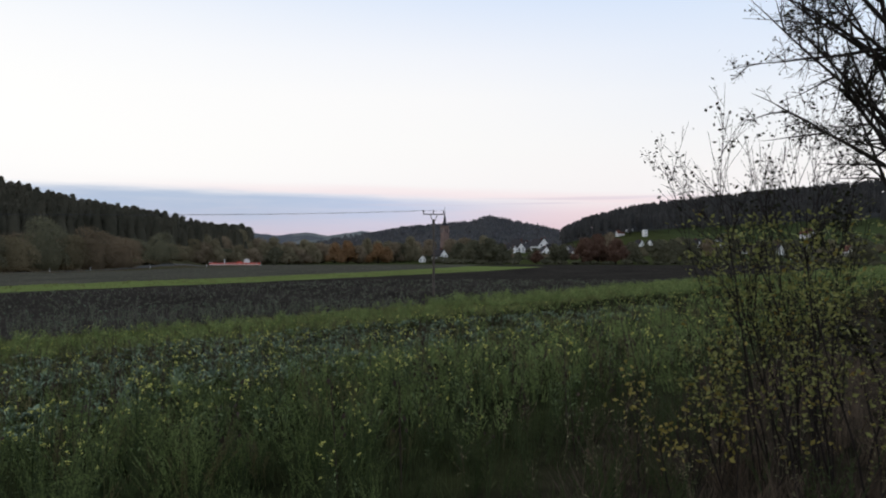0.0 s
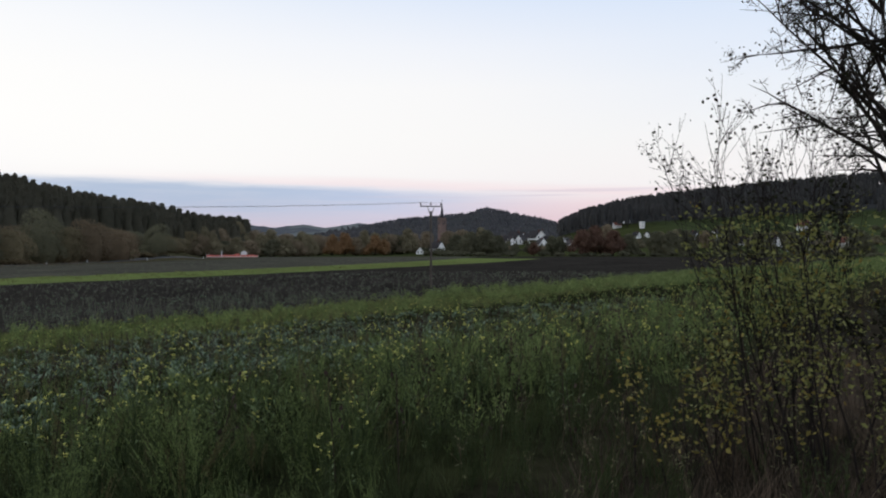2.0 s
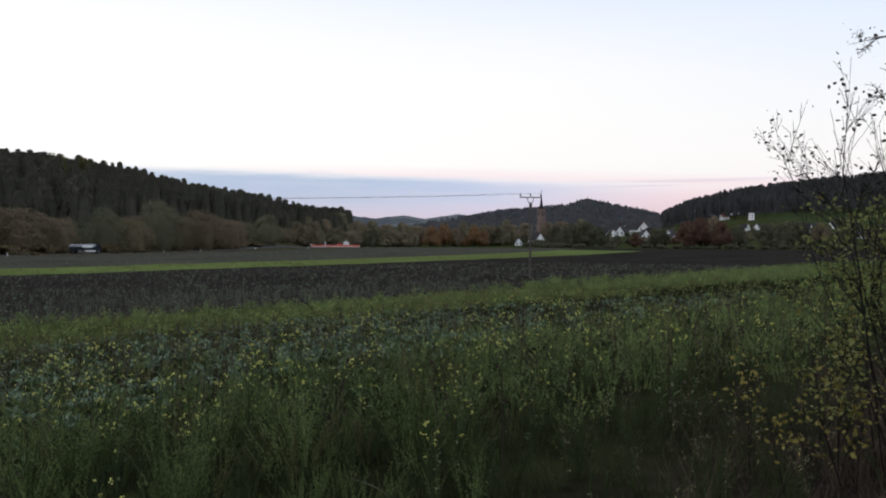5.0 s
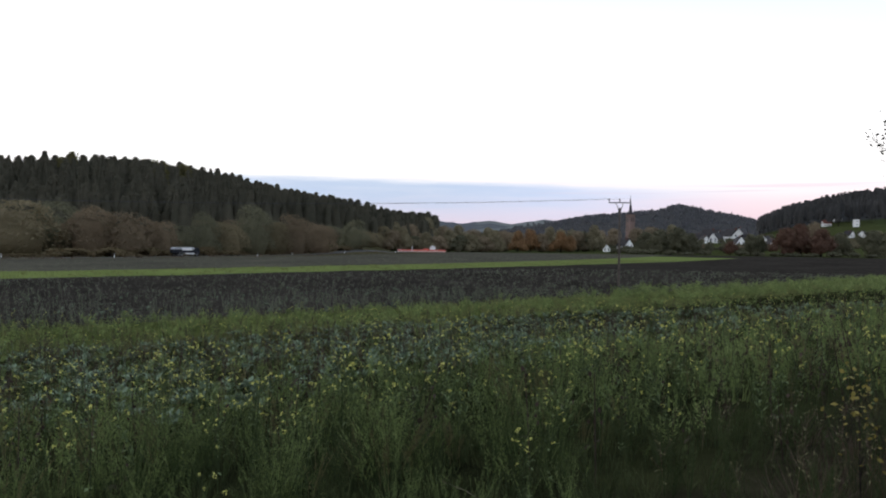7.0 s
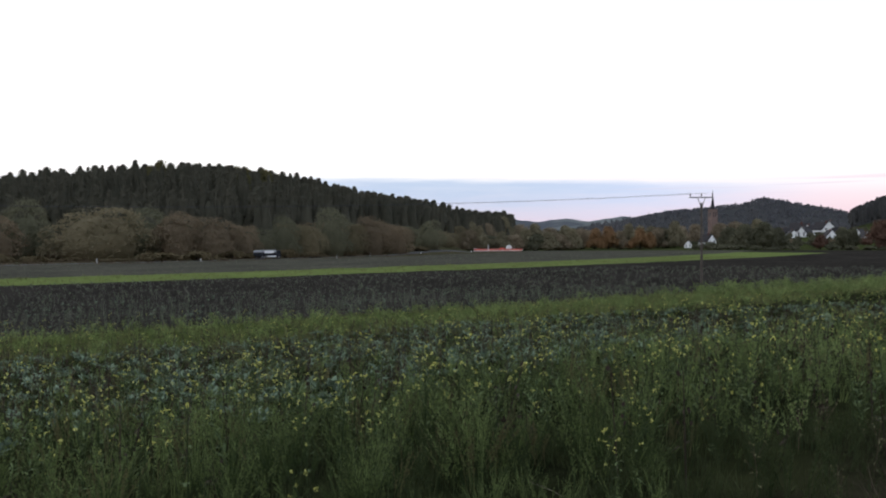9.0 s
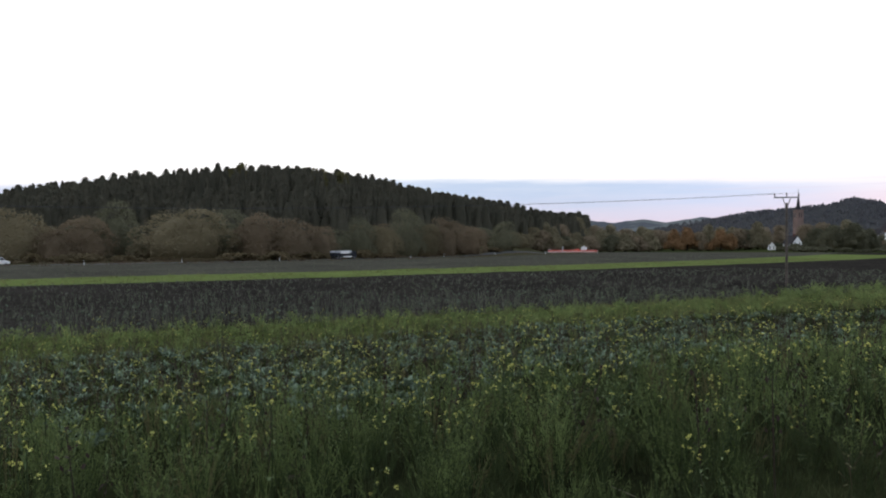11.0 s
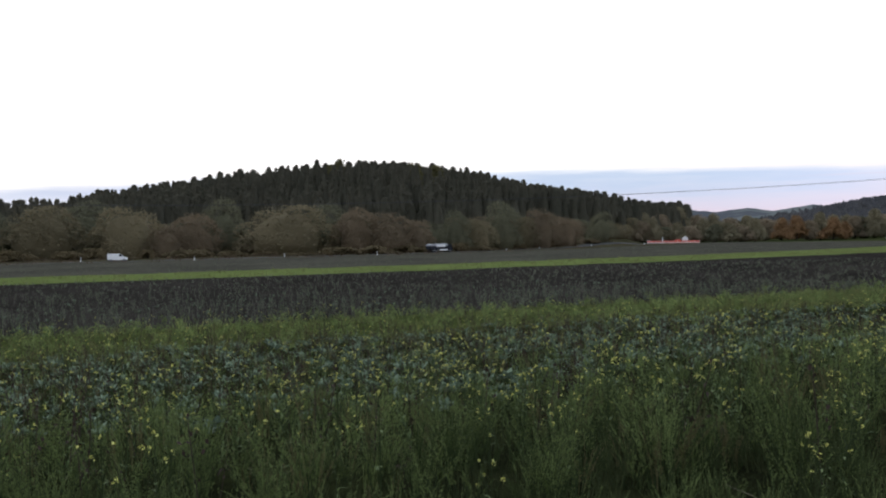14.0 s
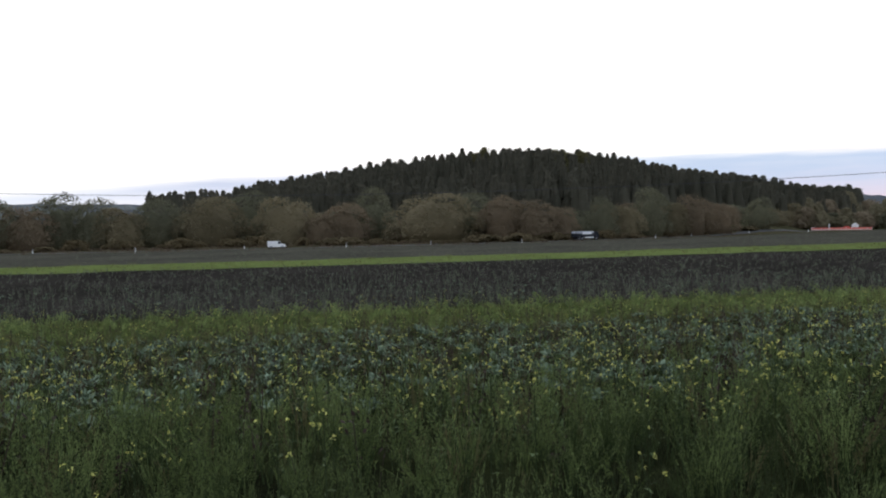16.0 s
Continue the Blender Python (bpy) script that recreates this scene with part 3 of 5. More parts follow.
def copies(models, rows):
    """Copies of models at (az, r, size, wide, model); the first use of a model moves the model itself."""
    fresh = set(range(len(models)))
    for az, r, size, wide, k in rows:
        x, y, z = spot(az, r, -0.15)
        ob = models[k]
        if k in fresh:
            fresh.discard(k)
        else:
            ob = copy_thing(ob, Matrix.Identity(4))
        put_thing(ob, x, y, z, TREES.uniform(0, 360), size, wide)


# the wooded hill: spruces along its crest and its lower edge stand singly, the rest is one wood
spruces = [tree_thing("spruce_tree", spruce_shape(TREES, 22 * f, 700, s, 0.12, b, 0.36, 0.74), SPRUCE, "tall dark green conifer on the wooded hill", "conifers on the hill")
           for f, s, b in ((1.0, 0.20, 0.55), (1.03, 0.19, 0.62), (0.97, 0.21, 0.5), (0.95, 0.21, 0.38), (0.93, 0.2, 0.42))]


def wood_edge(az):
    return 288 + 9.0 * np.maximum(0, np.asarray(az) + 32)


def wood_crest(az):
    return 424 + 5.0 * np.maximum(0, np.asarray(az) + 32)


def ends(az):
    """Trees stay lower towards the two ends of the wood."""
    return 0.4 + 0.6 * smooth(az, -67, -55) * (0.4 + 0.6 * smooth(az, -13.0, -14.6))


rows = []
az = -58.5
while az < -13.7:  # the crest: broad pointed crowns
    near = az < -30
    tall = TREES.uniform(0.95, 1.05) if near else TREES.uniform(0.99, 1.04) + 0.1 * float(smooth(az, -25, -19)) + 0.12 * float(smooth(az, -32, -26))
    rows.append((az, wood_crest(az) + TREES.uniform(-10, 6), tall * ends(az), TREES.uniform(1.4, 1.95), int(TREES.integers(3)) if near else 2 + int(TREES.integers(3))))
    az += TREES.uniform(0.5, 1.15) if near else TREES.uniform(0.35, 0.7)
for az in np.arange(-67, -13.7, 0.33):  # and lower ones that close the gaps between them
    rows.append((az + TREES.uniform(-0.15, 0.15), wood_crest(az) + TREES.uniform(-16, 10), (TREES.uniform(0.89, 0.96) + 0.13 * float(smooth(az, -32, -22))) * ends(az),
                 TREES.uniform(1.3, 2.0), 2 + int(TREES.integers(3))))
for az in np.arange(-62, -14, 0.7):
    rows.append((az + TREES.uniform(-0.3, 0.3), wood_edge(az) + TREES.uniform(4, 18), TREES.uniform(0.55, 0.9), TREES.uniform(0.8, 1.3), int(TREES.integers(5))))
for az in np.arange(-24, -14.2, 0.25):
    rows.append((az + TREES.uniform(-0.1, 0.1), wood_crest(az) + TREES.uniform(0, 14), TREES.uniform(0.97, 1.05) * (1.05 + 0.12 * float(smooth(az, -23, -19))) * ends(az), TREES.uniform(1.4, 2.0), 2 + int(TREES.integers(3))))
copies(spruces, rows)


def wood(name, label, leaf, shapes, az0, az1, r0, r1, gap, size, rng):
    area = radians(az1 - az0) * (r1 * r1 - r0 * r0) / 2
    count = int(area / gap ** 2)
    az, r = rng.uniform(az0, az1, count), np.sqrt(rng.uniform(r0 * r0, r1 * r1, count))
    if r0 < 400:
        ok = (r > wood_edge(az) + 10) & (r < wood_crest(az) + 10)
        az, r = az[ok], r[ok]
    x, y = polar(az, r)
    z = land(x, y)
    ob = link_mesh(name, scatter(name, shapes, np.stack([x, y, z], 1), rng, size, 0.01), [BARK, leaf])
    return tagged(ob, label, "woodland", kind="stuff")


wood("spruce_wood", "dense dark spruce wood covering the hillside", SPRUCE,
     [spruce_shape(TREES, 22, 170, s, 0.3, b, 0.7) for s, b in ((0.24, 0.6), (0.26, 0.5), (0.22, 0.66), (0.25, 0.45))], -63, -14.0, 295, 530, 6.2, (0.62, 0.96), TREES)
wood("mixed_wood", "olive-brown oaks among the spruces on the hilltop", OAK,
     [broad_shape(TREES, 20, 12, 7, 700, 0.7, 3, 0.2) for k in range(2)], -40, -30, 402, 440, 12, (0.86, 1.12), TREES)
wood("hanging_wood", "dark mixed wood covering the long slope above the village", FARWOOD,
     [spruce_shape(TREES, 21, 22, s, 0.3, 0.36, 1.2) for s in (0.26, 0.31, 0.36)], 8.7, 34, 745, 1120, 8.8, (0.66, 0.80), TREES)

wood("castle_wood", "woods on the castle hill with blue-grey haze in their colour", HAZEWOOD,
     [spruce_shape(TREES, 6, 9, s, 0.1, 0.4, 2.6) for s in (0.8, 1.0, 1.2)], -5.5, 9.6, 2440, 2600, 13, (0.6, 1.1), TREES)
wood("castle_slope_wood", "brown and grey-green trees on the slope below the castle, haze painted in", HAZEWOOD,
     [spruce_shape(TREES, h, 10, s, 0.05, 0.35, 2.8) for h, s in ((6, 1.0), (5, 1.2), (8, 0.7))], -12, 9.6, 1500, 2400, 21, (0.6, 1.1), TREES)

# willows and alders along the stream below the hill
willows = [tree_thing("willow_tree", dome_shape(TREES, h, w, 5200, c), m, t, "streamside trees") for h, w, c, m, t in (
    (15.5, 17, 0.17, WILLOW, "broad rounded olive-brown willow beside the stream"),
    (14.5, 14, 0.24, WILLOW_RED, "rounded reddish-brown alder beside the stream"),
    (15.0, 13, 0.28, WILLOW_GREEN, "dull green alder beside the stream"),
    (13.0, 12, 0.26, WILLOW, "olive-brown half-bare willow beside the stream"))]
rows = [(-43.0, 248, 1.02, 1.75, 0), (-53.6, 250, 0.98, 1.3, 0), (-58.9, 252, 1.0, 1.4, 0), (-37.9, 252, 1.0, 1.1, 1), (-35.5, 251, 0.88, 1.15, 1), (-49.4, 251, 0.9, 1.15, 1), (-51.2, 245, 0.62, 0.8, 1),
        (-47.3, 262, 1.1, 1.05, 2), (-33.6, 256, 0.72, 0.9, 1), (-30.6, 262, 0.84, 0.8, 2), (-28.9, 268, 0.85, 0.95, 3), (-27.2, 280, 1.05, 1.05, 2), (-24.4, 290, 0.98, 0.95, 1),
        (-25.7, 286, 0.9, 0.95, 3), (-22.6, 300, 0.75, 0.9, 1), (-20.0, 330, 0.75, 0.85, 2), (-18.2, 425, 0.9, 1.1, 3), (-40.0, 264, 1.0, 1.2, 2), (-56.2, 262, 1.05, 1.3, 2),
        (-62.4, 255, 0.9, 1.2, 2), (-64.6, 250, 0.94, 1.2, 3), (-66.5, 254, 0.9, 1.2, 2),
        (-68.6, 256, 1.0, 1.1, 2), (-70.5, 250, 0.85, 1.1, 1), (-72.6, 252, 0.95, 1.2, 2), (-74.8, 250, 0.95, 1.2, 3), (-77, 252, 0.95, 1.2, 2)]
rows += [(az, 262 + max(0, az + 38) * 5.2 + TREES.uniform(0, 10), TREES.uniform(0.45, 0.85), TREES.uniform(0.8, 1.6), (2, 3, 1)[k % 3]) for k, az in enumerate(np.arange(-61, -18.5, 1.9) + TREES.uniform(-0.9, 0.9, 23))]
copies(willows, rows)
scrub = [tree_thing("scrub_bush", broad_shape(TREES, h, w, 8, 600, 0.32, 3, 0.3), SCRUB, "rusty brown scrub at the foot of the willows", "scrub by the stream")
         for h, w in ((4.0, 8.0), (3.2, 6.5))]
copies(scrub, [(az + TREES.uniform(-1.0, 1.0), TREES.uniform(225, 238) + max(0, az + 36) * 4.4 + max(0, az + 26) ** 2, TREES.uniform(0.3, 1.0), TREES.uniform(0.6, 1.7), k % 2)
               for k, az in enumerate(np.arange(-76, -18.5, 1.5))])

# the belt of autumn trees between the hill and the village, and those among the houses
belt = [tree_thing("autumn_tree", broad_shape(TREES, 14, 13, 12, 1500, 0.42, 4, 0.4, 0.85, 0.64), m, t, "autumn trees before the village") for m, t in (
    (OLIVE, "dull olive tree at the edge of the far field"), (AMBER, "amber autumn tree at the edge of the far field"),
    (RUST, "rust-red autumn tree at the village edge"), (HEDGE, "dark green rounded tree at the village edge"),
    (DULLBROWN, "brownish half-bare tree at the edge of the far field"))]
rows = [(-14.6, 470, 1.5, 1.3, 0), (-13.4, 500, 1.35, 1.3, 4), (-12.3, 470, 1.2, 1.2, 0), (-11.2, 480, 1.15, 1.2, 4), (-10.1, 470, 1.1, 1.2, 0), (-9.0, 490, 1.1, 1.2, 4),
        (-7.9, 465, 1.0, 0.8, 1), (-7.0, 470, 1.08, 1.0, 1), (-6.2, 474, 0.95, 0.8, 4), (-5.6, 490, 1.2, 1.1, 0), (-4.8, 470, 0.98, 0.95, 1), (-4.1, 474, 0.8, 0.7, 1), (-3.6, 500, 1.1, 1.1, 4), (-2.4, 500, 1.25, 1.1, 0),
        (-2.0, 530, 1.1, 1.0, 4), (-1.0, 575, 1.1, 1.0, 4), (0.6, 580, 1.1, 1.1, 4), (1.2, 470, 0.95, 1.2, 3), (2.2, 455, 1.05, 1.2, 3), (3.4, 450, 1.12, 1.3, 3), (4.3, 460, 0.9, 0.9, 3),
        (1.6, 540, 1.25, 1.2, 4), (3.0, 560, 1.2, 1.2, 0), (6.9, 450, 0.62, 0.6, 2), (8.2, 445, 0.88, 0.8, 3), (8.8, 448, 0.85, 0.7, 3),
        (10.4, 440, 1.18, 1.15, 2), (11.4, 446, 1.35, 1.1, 2), (12.5, 440, 1.15, 1.1, 2), (12.2, 470, 1.55, 0.8, 4), (13.7, 450, 0.95, 1.1, 3),
        (15.6, 460, 1.05, 1.2, 3), (16.6, 455, 1.0, 1.2, 3), (17.6, 465, 1.1, 1.1, 3), (20.2, 460, 0.95, 1.3, 3), (22.6, 460, 1.0, 1.3, 3), (24.6, 455, 0.95, 1.3, 3),
        (26.5, 460, 1.0, 1.2, 0), (28.5, 455, 1.0, 1.3, 3), (18.9, 560, 1.1, 0.9, 4), (31, 455, 1.1, 1.3, 3),
        (-17.0, 430, 1.2, 1.2, 0), (-15.8, 450, 1.3, 1.2, 4)]
rows += [(az, 422 + TREES.uniform(0, 12), TREES.uniform(0.6, 1.0), TREES.uniform(0.7, 1.2), (0, 4, 0, 3)[k % 4]) for k, az in enumerate(np.arange(-21.5, -9, 0.85))]
copies(belt, rows)
copies([copy_thing(belt[0], Matrix.Identity(4)), copy_thing(belt[4], Matrix.Identity(4)), copy_thing(belt[3], Matrix.Identity(4))],
       [(az, 505 + TREES.uniform(-15, 20), TREES.uniform(0.75, 1.1), TREES.uniform(1.0, 1.5), int(TREES.integers(3))) for az in np.arange(-16, -2.8, 0.8)])
copies([copy_thing(belt[3], Matrix.Identity(4)), copy_thing(belt[0], Matrix.Identity(4))],
       [(az + TREES.uniform(-0.3, 0.3), TREES.uniform(570, 660), TREES.uniform(0.45, 0.8), TREES.uniform(0.6, 1.0), int(TREES.integers(2))) for az in np.arange(9.6, 31, 0.75)])
hedges = [tree_thing("hedge_bush", broad_shape(TREES, 4.5, 9, 7, 380, 0.34, 3, 0.25), HEDGE, "dark hedge bush along the field edge", "hedge bushes")]
copies([copy_thing(hedges[0], Matrix.Identity(4))], [(az + TREES.uniform(-0.2, 0.2), TREES.uniform(610, 690), TREES.uniform(0.8, 1.25), TREES.uniform(0.5, 1.0), 0) for az in np.arange(4.6, 30, 0.55)])
copies(hedges, [(az, 434 + TREES.uniform(-6, 6), TREES.uniform(0.45, 0.8), TREES.uniform(0.9, 1.4), 0) for az in np.arange(0.6, 30, 1.15) if not 5.6 < az < 6.6])
# garden bushes in front of the houses
copies([copy_thing(hedges[0], Matrix.Identity(4)), copy_thing(belt[3], Matrix.Identity(4)), copy_thing(belt[4], Matrix.Identity(4))],
       [(az + TREES.uniform(-0.2, 0.2), TREES.uniform(520, 585), size * TREES.uniform(0.8, 1.1), wide, k)
        for az, size, wide, k in [(a, 0.7, 0.9, 0) for a in np.arange(-2.6, 10, 0.62)] + [(a, 0.31, 0.45, 1) for a in np.arange(4.9, 10, 0.8)] + [(a, 0.36, 0.36, 2) for a in np.arange(5.2, 9, 1.3)]]
       + [(az, 446, 0.85, 0.7, 0) for az in np.arange(-1.0, 1.6, 0.42)] + [(az, 470 + 12 * k, 0.44 + 0.05 * k, 0.55, 1) for k, az in enumerate((4.8, 5.5, 6.5))])


# ---------------------------------------------------------------- the village
def gable_house(length, width, eaves, ridge, wall, roof, label):
    """A plastered house with a tiled gable roof, windows on the long side and in the gable, and a chimney."""
    top = tagged(empty("house"), label, "house", "village houses")
    w, l = width / 2, length / 2
    bm = bmesh.new()
    for x in (-l, l):
        bm.verts.new((x, -w, -3.0)), bm.verts.new((x, w, -3.0)), bm.verts.new((x, w, eaves)), bm.verts.new((x, 0, ridge)), bm.verts.new((x, -w, eaves))
    bm.verts.ensure_lookup_table()
    v = bm.verts
    bm.faces.new([v[k] for k in (0, 4, 3, 2, 1)])
    bm.faces.new([v[k] for k in (5, 6, 7, 8, 9)])
    for a, b in ((0, 1), (1, 2), (2, 3), (3, 4), (4, 0)):
        bm.faces.new((v[a], v[b], v[b + 5], v[a + 5]))
    part("wall", bm, wall, top)
    pitch = (ridge - eaves) / w
    for side in (-1, 1):
        bm = bmesh.new()
        o, i = side * (w + 0.5), 0.0
        for x in (-l - 0.5, l + 0.5):
            bm.verts.new((x, o, eaves - 0.5 * pitch + 0.05)), bm.verts.new((x, i, ridge + 0.05)), bm.verts.new((x, i, ridge + 0.3)), bm.verts.new((x, o, eaves - 0.5 * pitch + 0.3))
        bm.verts.ensure_lookup_table()
        v = bm.verts
        for q in ((0, 1, 2, 3), (4, 7, 6, 5), (0, 4, 5, 1), (1, 5, 6, 2), (2, 6, 7, 3), (3, 7, 4, 0)):
            bm.faces.new([v[k] for k in q])
        bmesh.ops.recalc_face_normals(bm, faces=bm.faces)
        part("roof", bm, roof, top)
    bm = bmesh.new()
    box(bm, l * 0.3, l * 0.3 + 0.8, -0.9, -0.1, ridge - 1.0, ridge + 1.1)
    part("chimney", bm, REDTILE, top)
    for x in np.linspace(-l * 0.65, l * 0.65, 4):
        for z in ([0.9, 3.6] if eaves > 4.8 else [0.9]):
            bm = bmesh.new()
            box(bm, x - 0.55, x + 0.55, -w - 0.06, -w + 0.05, z, z + 1.35)
            part("window", bm, GLASS, top)
    for y in (-w * 0.45, w * 0.45):
        for z in (0.9, eaves - 0.6):
            for x in (-l, l):
                bm = bmesh.new()
                box(bm, x - 0.06, x + 0.06, y - 0.5, y + 0.5, z, z + 1.3)
                part("window", bm, GLASS, top)
    return top


models = [gable_house(12, 9, 4.2, 9.6, PLASTER, ROOFTILE, "white plastered house with a dark tiled gable roof"),
          gable_house(10, 8.5, 2.9, 8.2, PLASTER, ROOFTILE, "low white house with a steep dark roof"),
          gable_house(11, 9, 4.2, 8.8, PLASTER, REDTILE, "white house with a red tiled roof")]
fresh = {0, 1, 2}
for az, r, turn, size, k in [
        (-1.5, 495, -90, 0.55, 1), (-0.22, 530, -50, 0.85, 1), (0.75, 480, -70, 0.5, 1), (-2.35, 560, -60, 0.7, 1),
        (4.95, 690, -30, 0.8, 1), (5.2, 640, -75, 0.7, 1), (5.6, 670, -28, 1.05, 0), (5.95, 650, -122, 0.95, 1), (6.35, 720, -150, 1.05, 1), (7.1, 700, -38, 1.1, 0), (7.6, 690, -115, 1.15, 0), (7.45, 600, -75, 0.8, 1),
        (7.95, 650, -22, 0.8, 1), (9.2, 600, -120, 0.7, 0), (9.5, 590, -70, 0.65, 1), (4.7, 760, -30, 0.8, 2),
        (12.85, 760, 12, 0.62, 2), (14.2, 660, -55, 0.62, 1), (15.0, 660, -120, 0.6, 1), (13.5, 800, -70, 0.55, 0),
        (17.95, 640, -38, 0.85, 1), (18.6, 650, -75, 0.6, 0), (19.55, 640, -130, 0.9, 1), (21.4, 600, -60, 0.7, 1), (23.3, 590, -75, 0.7, 0), (24.0, 560, -110, 0.7, 1),
        (25.2, 690, -50, 0.85, 2), (25.1, 620, -80, 0.7, 1), (24.4, 540, -110, 0.65, 0), (25.8, 540, -60, 0.7, 1), (27.5, 580, -70, 0.75, 2)]:
    ob = models[k] if k in fresh else copy_thing(models[k], Matrix.Identity(4))
    fresh.discard(k)
    put_thing(ob, *spot(az, r), turn, size)


def tower_house():
    """A tall narrow white building with a flat dark roof."""
    top = tagged(empty("tower_house"), "tall narrow white building with a flat roof above the village", "building")
    bm = bmesh.new()
    box(bm, -2.6, 2.6, -2.4, 2.4, -3.0, 8.6)
    part("wall", bm, PLASTER, top)
    bm = bmesh.new()
    box(bm, -2.9, 2.9, -2.7, 2.7, 8.6, 9.0)
    part("roof", bm, ROOFTILE, top)
    for z in (2.0, 5.4):
        bm = bmesh.new()
        box(bm, -0.5, 0.5, -2.46, -2.3, z, z + 1.2)
        part("window", bm, GLASS, top)
    return top


put_thing(tower_house(), *spot(14.6, 740), 12, 0.72)


def church():
    top = tagged(empty("church"), "red sandstone church tower with a slender dark slate spire", "church")
    bm = bmesh.new()
    box(bm, -3.3, 3.3, -3.3, 3.3, -2, 31)
    part("tower", bm, SANDSTONE, top)
    for z in (10.0, 21.0, 30.6):
        bm = bmesh.new()
        box(bm, -3.6, 3.6, -3.6, 3.6, z, z + 0.6)
        part("cornice", bm, SANDSTONE, top)
    for a in range(4):
        for x in (-1.2, 1.2):
            bm = bmesh.new()
            box(bm, x - 0.55, x + 0.55, -3.36, -3.2, 24, 28.5)
            ob = part("belfry_window", bm, GLASS, top)
            ob.matrix_basis = pose(0, 0, 0, 0, 0, 90 * a)
    bm = bmesh.new()
    ring = [bm.verts.new((math.cos(a) * 3.0, math.sin(a) * 3.0, 31.2)) for a in np.arange(8) * math.pi / 4 + math.pi / 8]
    knee = [bm.verts.new((math.cos(a) * 1.7, math.sin(a) * 1.7, 35.0)) for a in np.arange(8) * math.pi / 4 + math.pi / 8]
    tip = bm.verts.new((0, 0, 46.5))
    for k in range(8):
        bm.faces.new((ring[k], ring[(k + 1) % 8], knee[(k + 1) % 8], knee[k]))
        bm.faces.new((knee[k], knee[(k + 1) % 8], tip))
    bm.faces.new(ring[::-1])
    part("spire", bm, SLATE, top)
    bm = bmesh.new()
    box(bm, -0.12, 0.12, -0.12, 0.12, 46, 49.5)
    box(bm, -0.8, 0.8, -0.12, 0.12, 48, 48.3)
    part("cross", bm, STEEL, top)
    bm = bmesh.new()
    for x in (3, 26):
        for y, z in ((-6, -2), (6, -2), (6, 10), (0, 17), (-6, 10)):
            bm.verts.new((x, y, z))
    bm.verts.ensure_lookup_table()
    v = bm.verts
    bm.faces.new([v[k] for k in (0, 4, 3, 2, 1)]), bm.faces.new([v[k] for k in (5, 6, 7, 8, 9)])
    for a, b in ((0, 1), (1, 2), (2, 3), (3, 4), (4, 0)):
        f = bm.faces.new((v[a], v[b], v[b + 5], v[a + 5]))
        f.material_index = 1 if a in (2, 3) else 0
    part("nave", bm, [SANDSTONE, SLATE], top)
    return top


put_thing(church(), *spot(0.13, 760, -6.0), 35, 1.0, 0.92)


def castle():
    top = tagged(empty("castle_ruin"), "small grey castle ruin on the wooded hilltop", "castle")
    bm = bmesh.new()
    bmesh.ops.create_cone(bm, cap_ends=True, segments=12, radius1=5, radius2=4.6, depth=20, matrix=Matrix.Translation((0, 0, 12)))
    part("keep", bm, GREYSTONE, top)
    bm = bmesh.new()
    for k in range(6):
        box(bm, -24 + 8 * k, -17.5 + 8 * k, 4, 7, -4, 9 + 2 * (k % 3))
    part("curtain_wall", bm, GREYSTONE, top)
    return top


put_thing(castle(), *spot(3.45, 2500, 1), 10, 0.45)
bm = bmesh.new()
bmesh.ops.create_cone(bm, cap_ends=True, segments=10, radius1=3.2, radius2=2.6, depth=20, matrix=Matrix.Translation((0, 0, 10)))
box(bm, -3.6, 3.6, -3.6, 3.6, 19.5, 22)
tower = tagged(part("lookout_tower", bm, GREYSTONE), "small grey lookout tower on the far ridge", "tower")
put_thing(tower, *spot(2.25, 2500, 0), 0, 0.55)


# ---------------------------------------------------------------- the power line
def power_pole(height):
    top = tagged(empty("power_pole"), "weathered wooden power pole with a steel crossarm", "power pole", "power line")
    s = Shape()
    s.tube([(0, 0, -0.5), (0, 0, height * 0.5), (0, 0, height - 1.3)], [0.15, 0.13, 0.105], 0, 10)
    link_mesh("post", s.mesh("post", True), POLEWOOD, top)
    for side in (-1, 1):
        s = Shape()
        s.tube([(0.1 * side, 0, height - 2.1), (0.12 * side, 0, height - 1.6), (0.42 * side, 0, height - 0.72)], [0.05, 0.05, 0.045], 0, 6)
        link_mesh("fork", s.mesh("fork", True), STEEL, top)
    bm = bmesh.new()
    box(bm, -1.3, 1.3, -0.06, 0.06, height - 0.78, height - 0.64)
    part("crossarm", bm, STEEL, top)
    for x in (-1.22, 0.0, 1.22):
        s = Shape()
        z = height - 0.64
        s.tube([(x, 0, z), (x, 0, z + 0.1), (x, 0, z + 0.14), (x, 0, z + 0.24), (x, 0, z + 0.28), (x, 0, z + 0.42)], [0.03, 0.03, 0.08, 0.08, 0.06, 0.05], 0, 8)
        link_mesh("insulator", s.mesh("insulator", True), PORCELAIN, top)
    return top


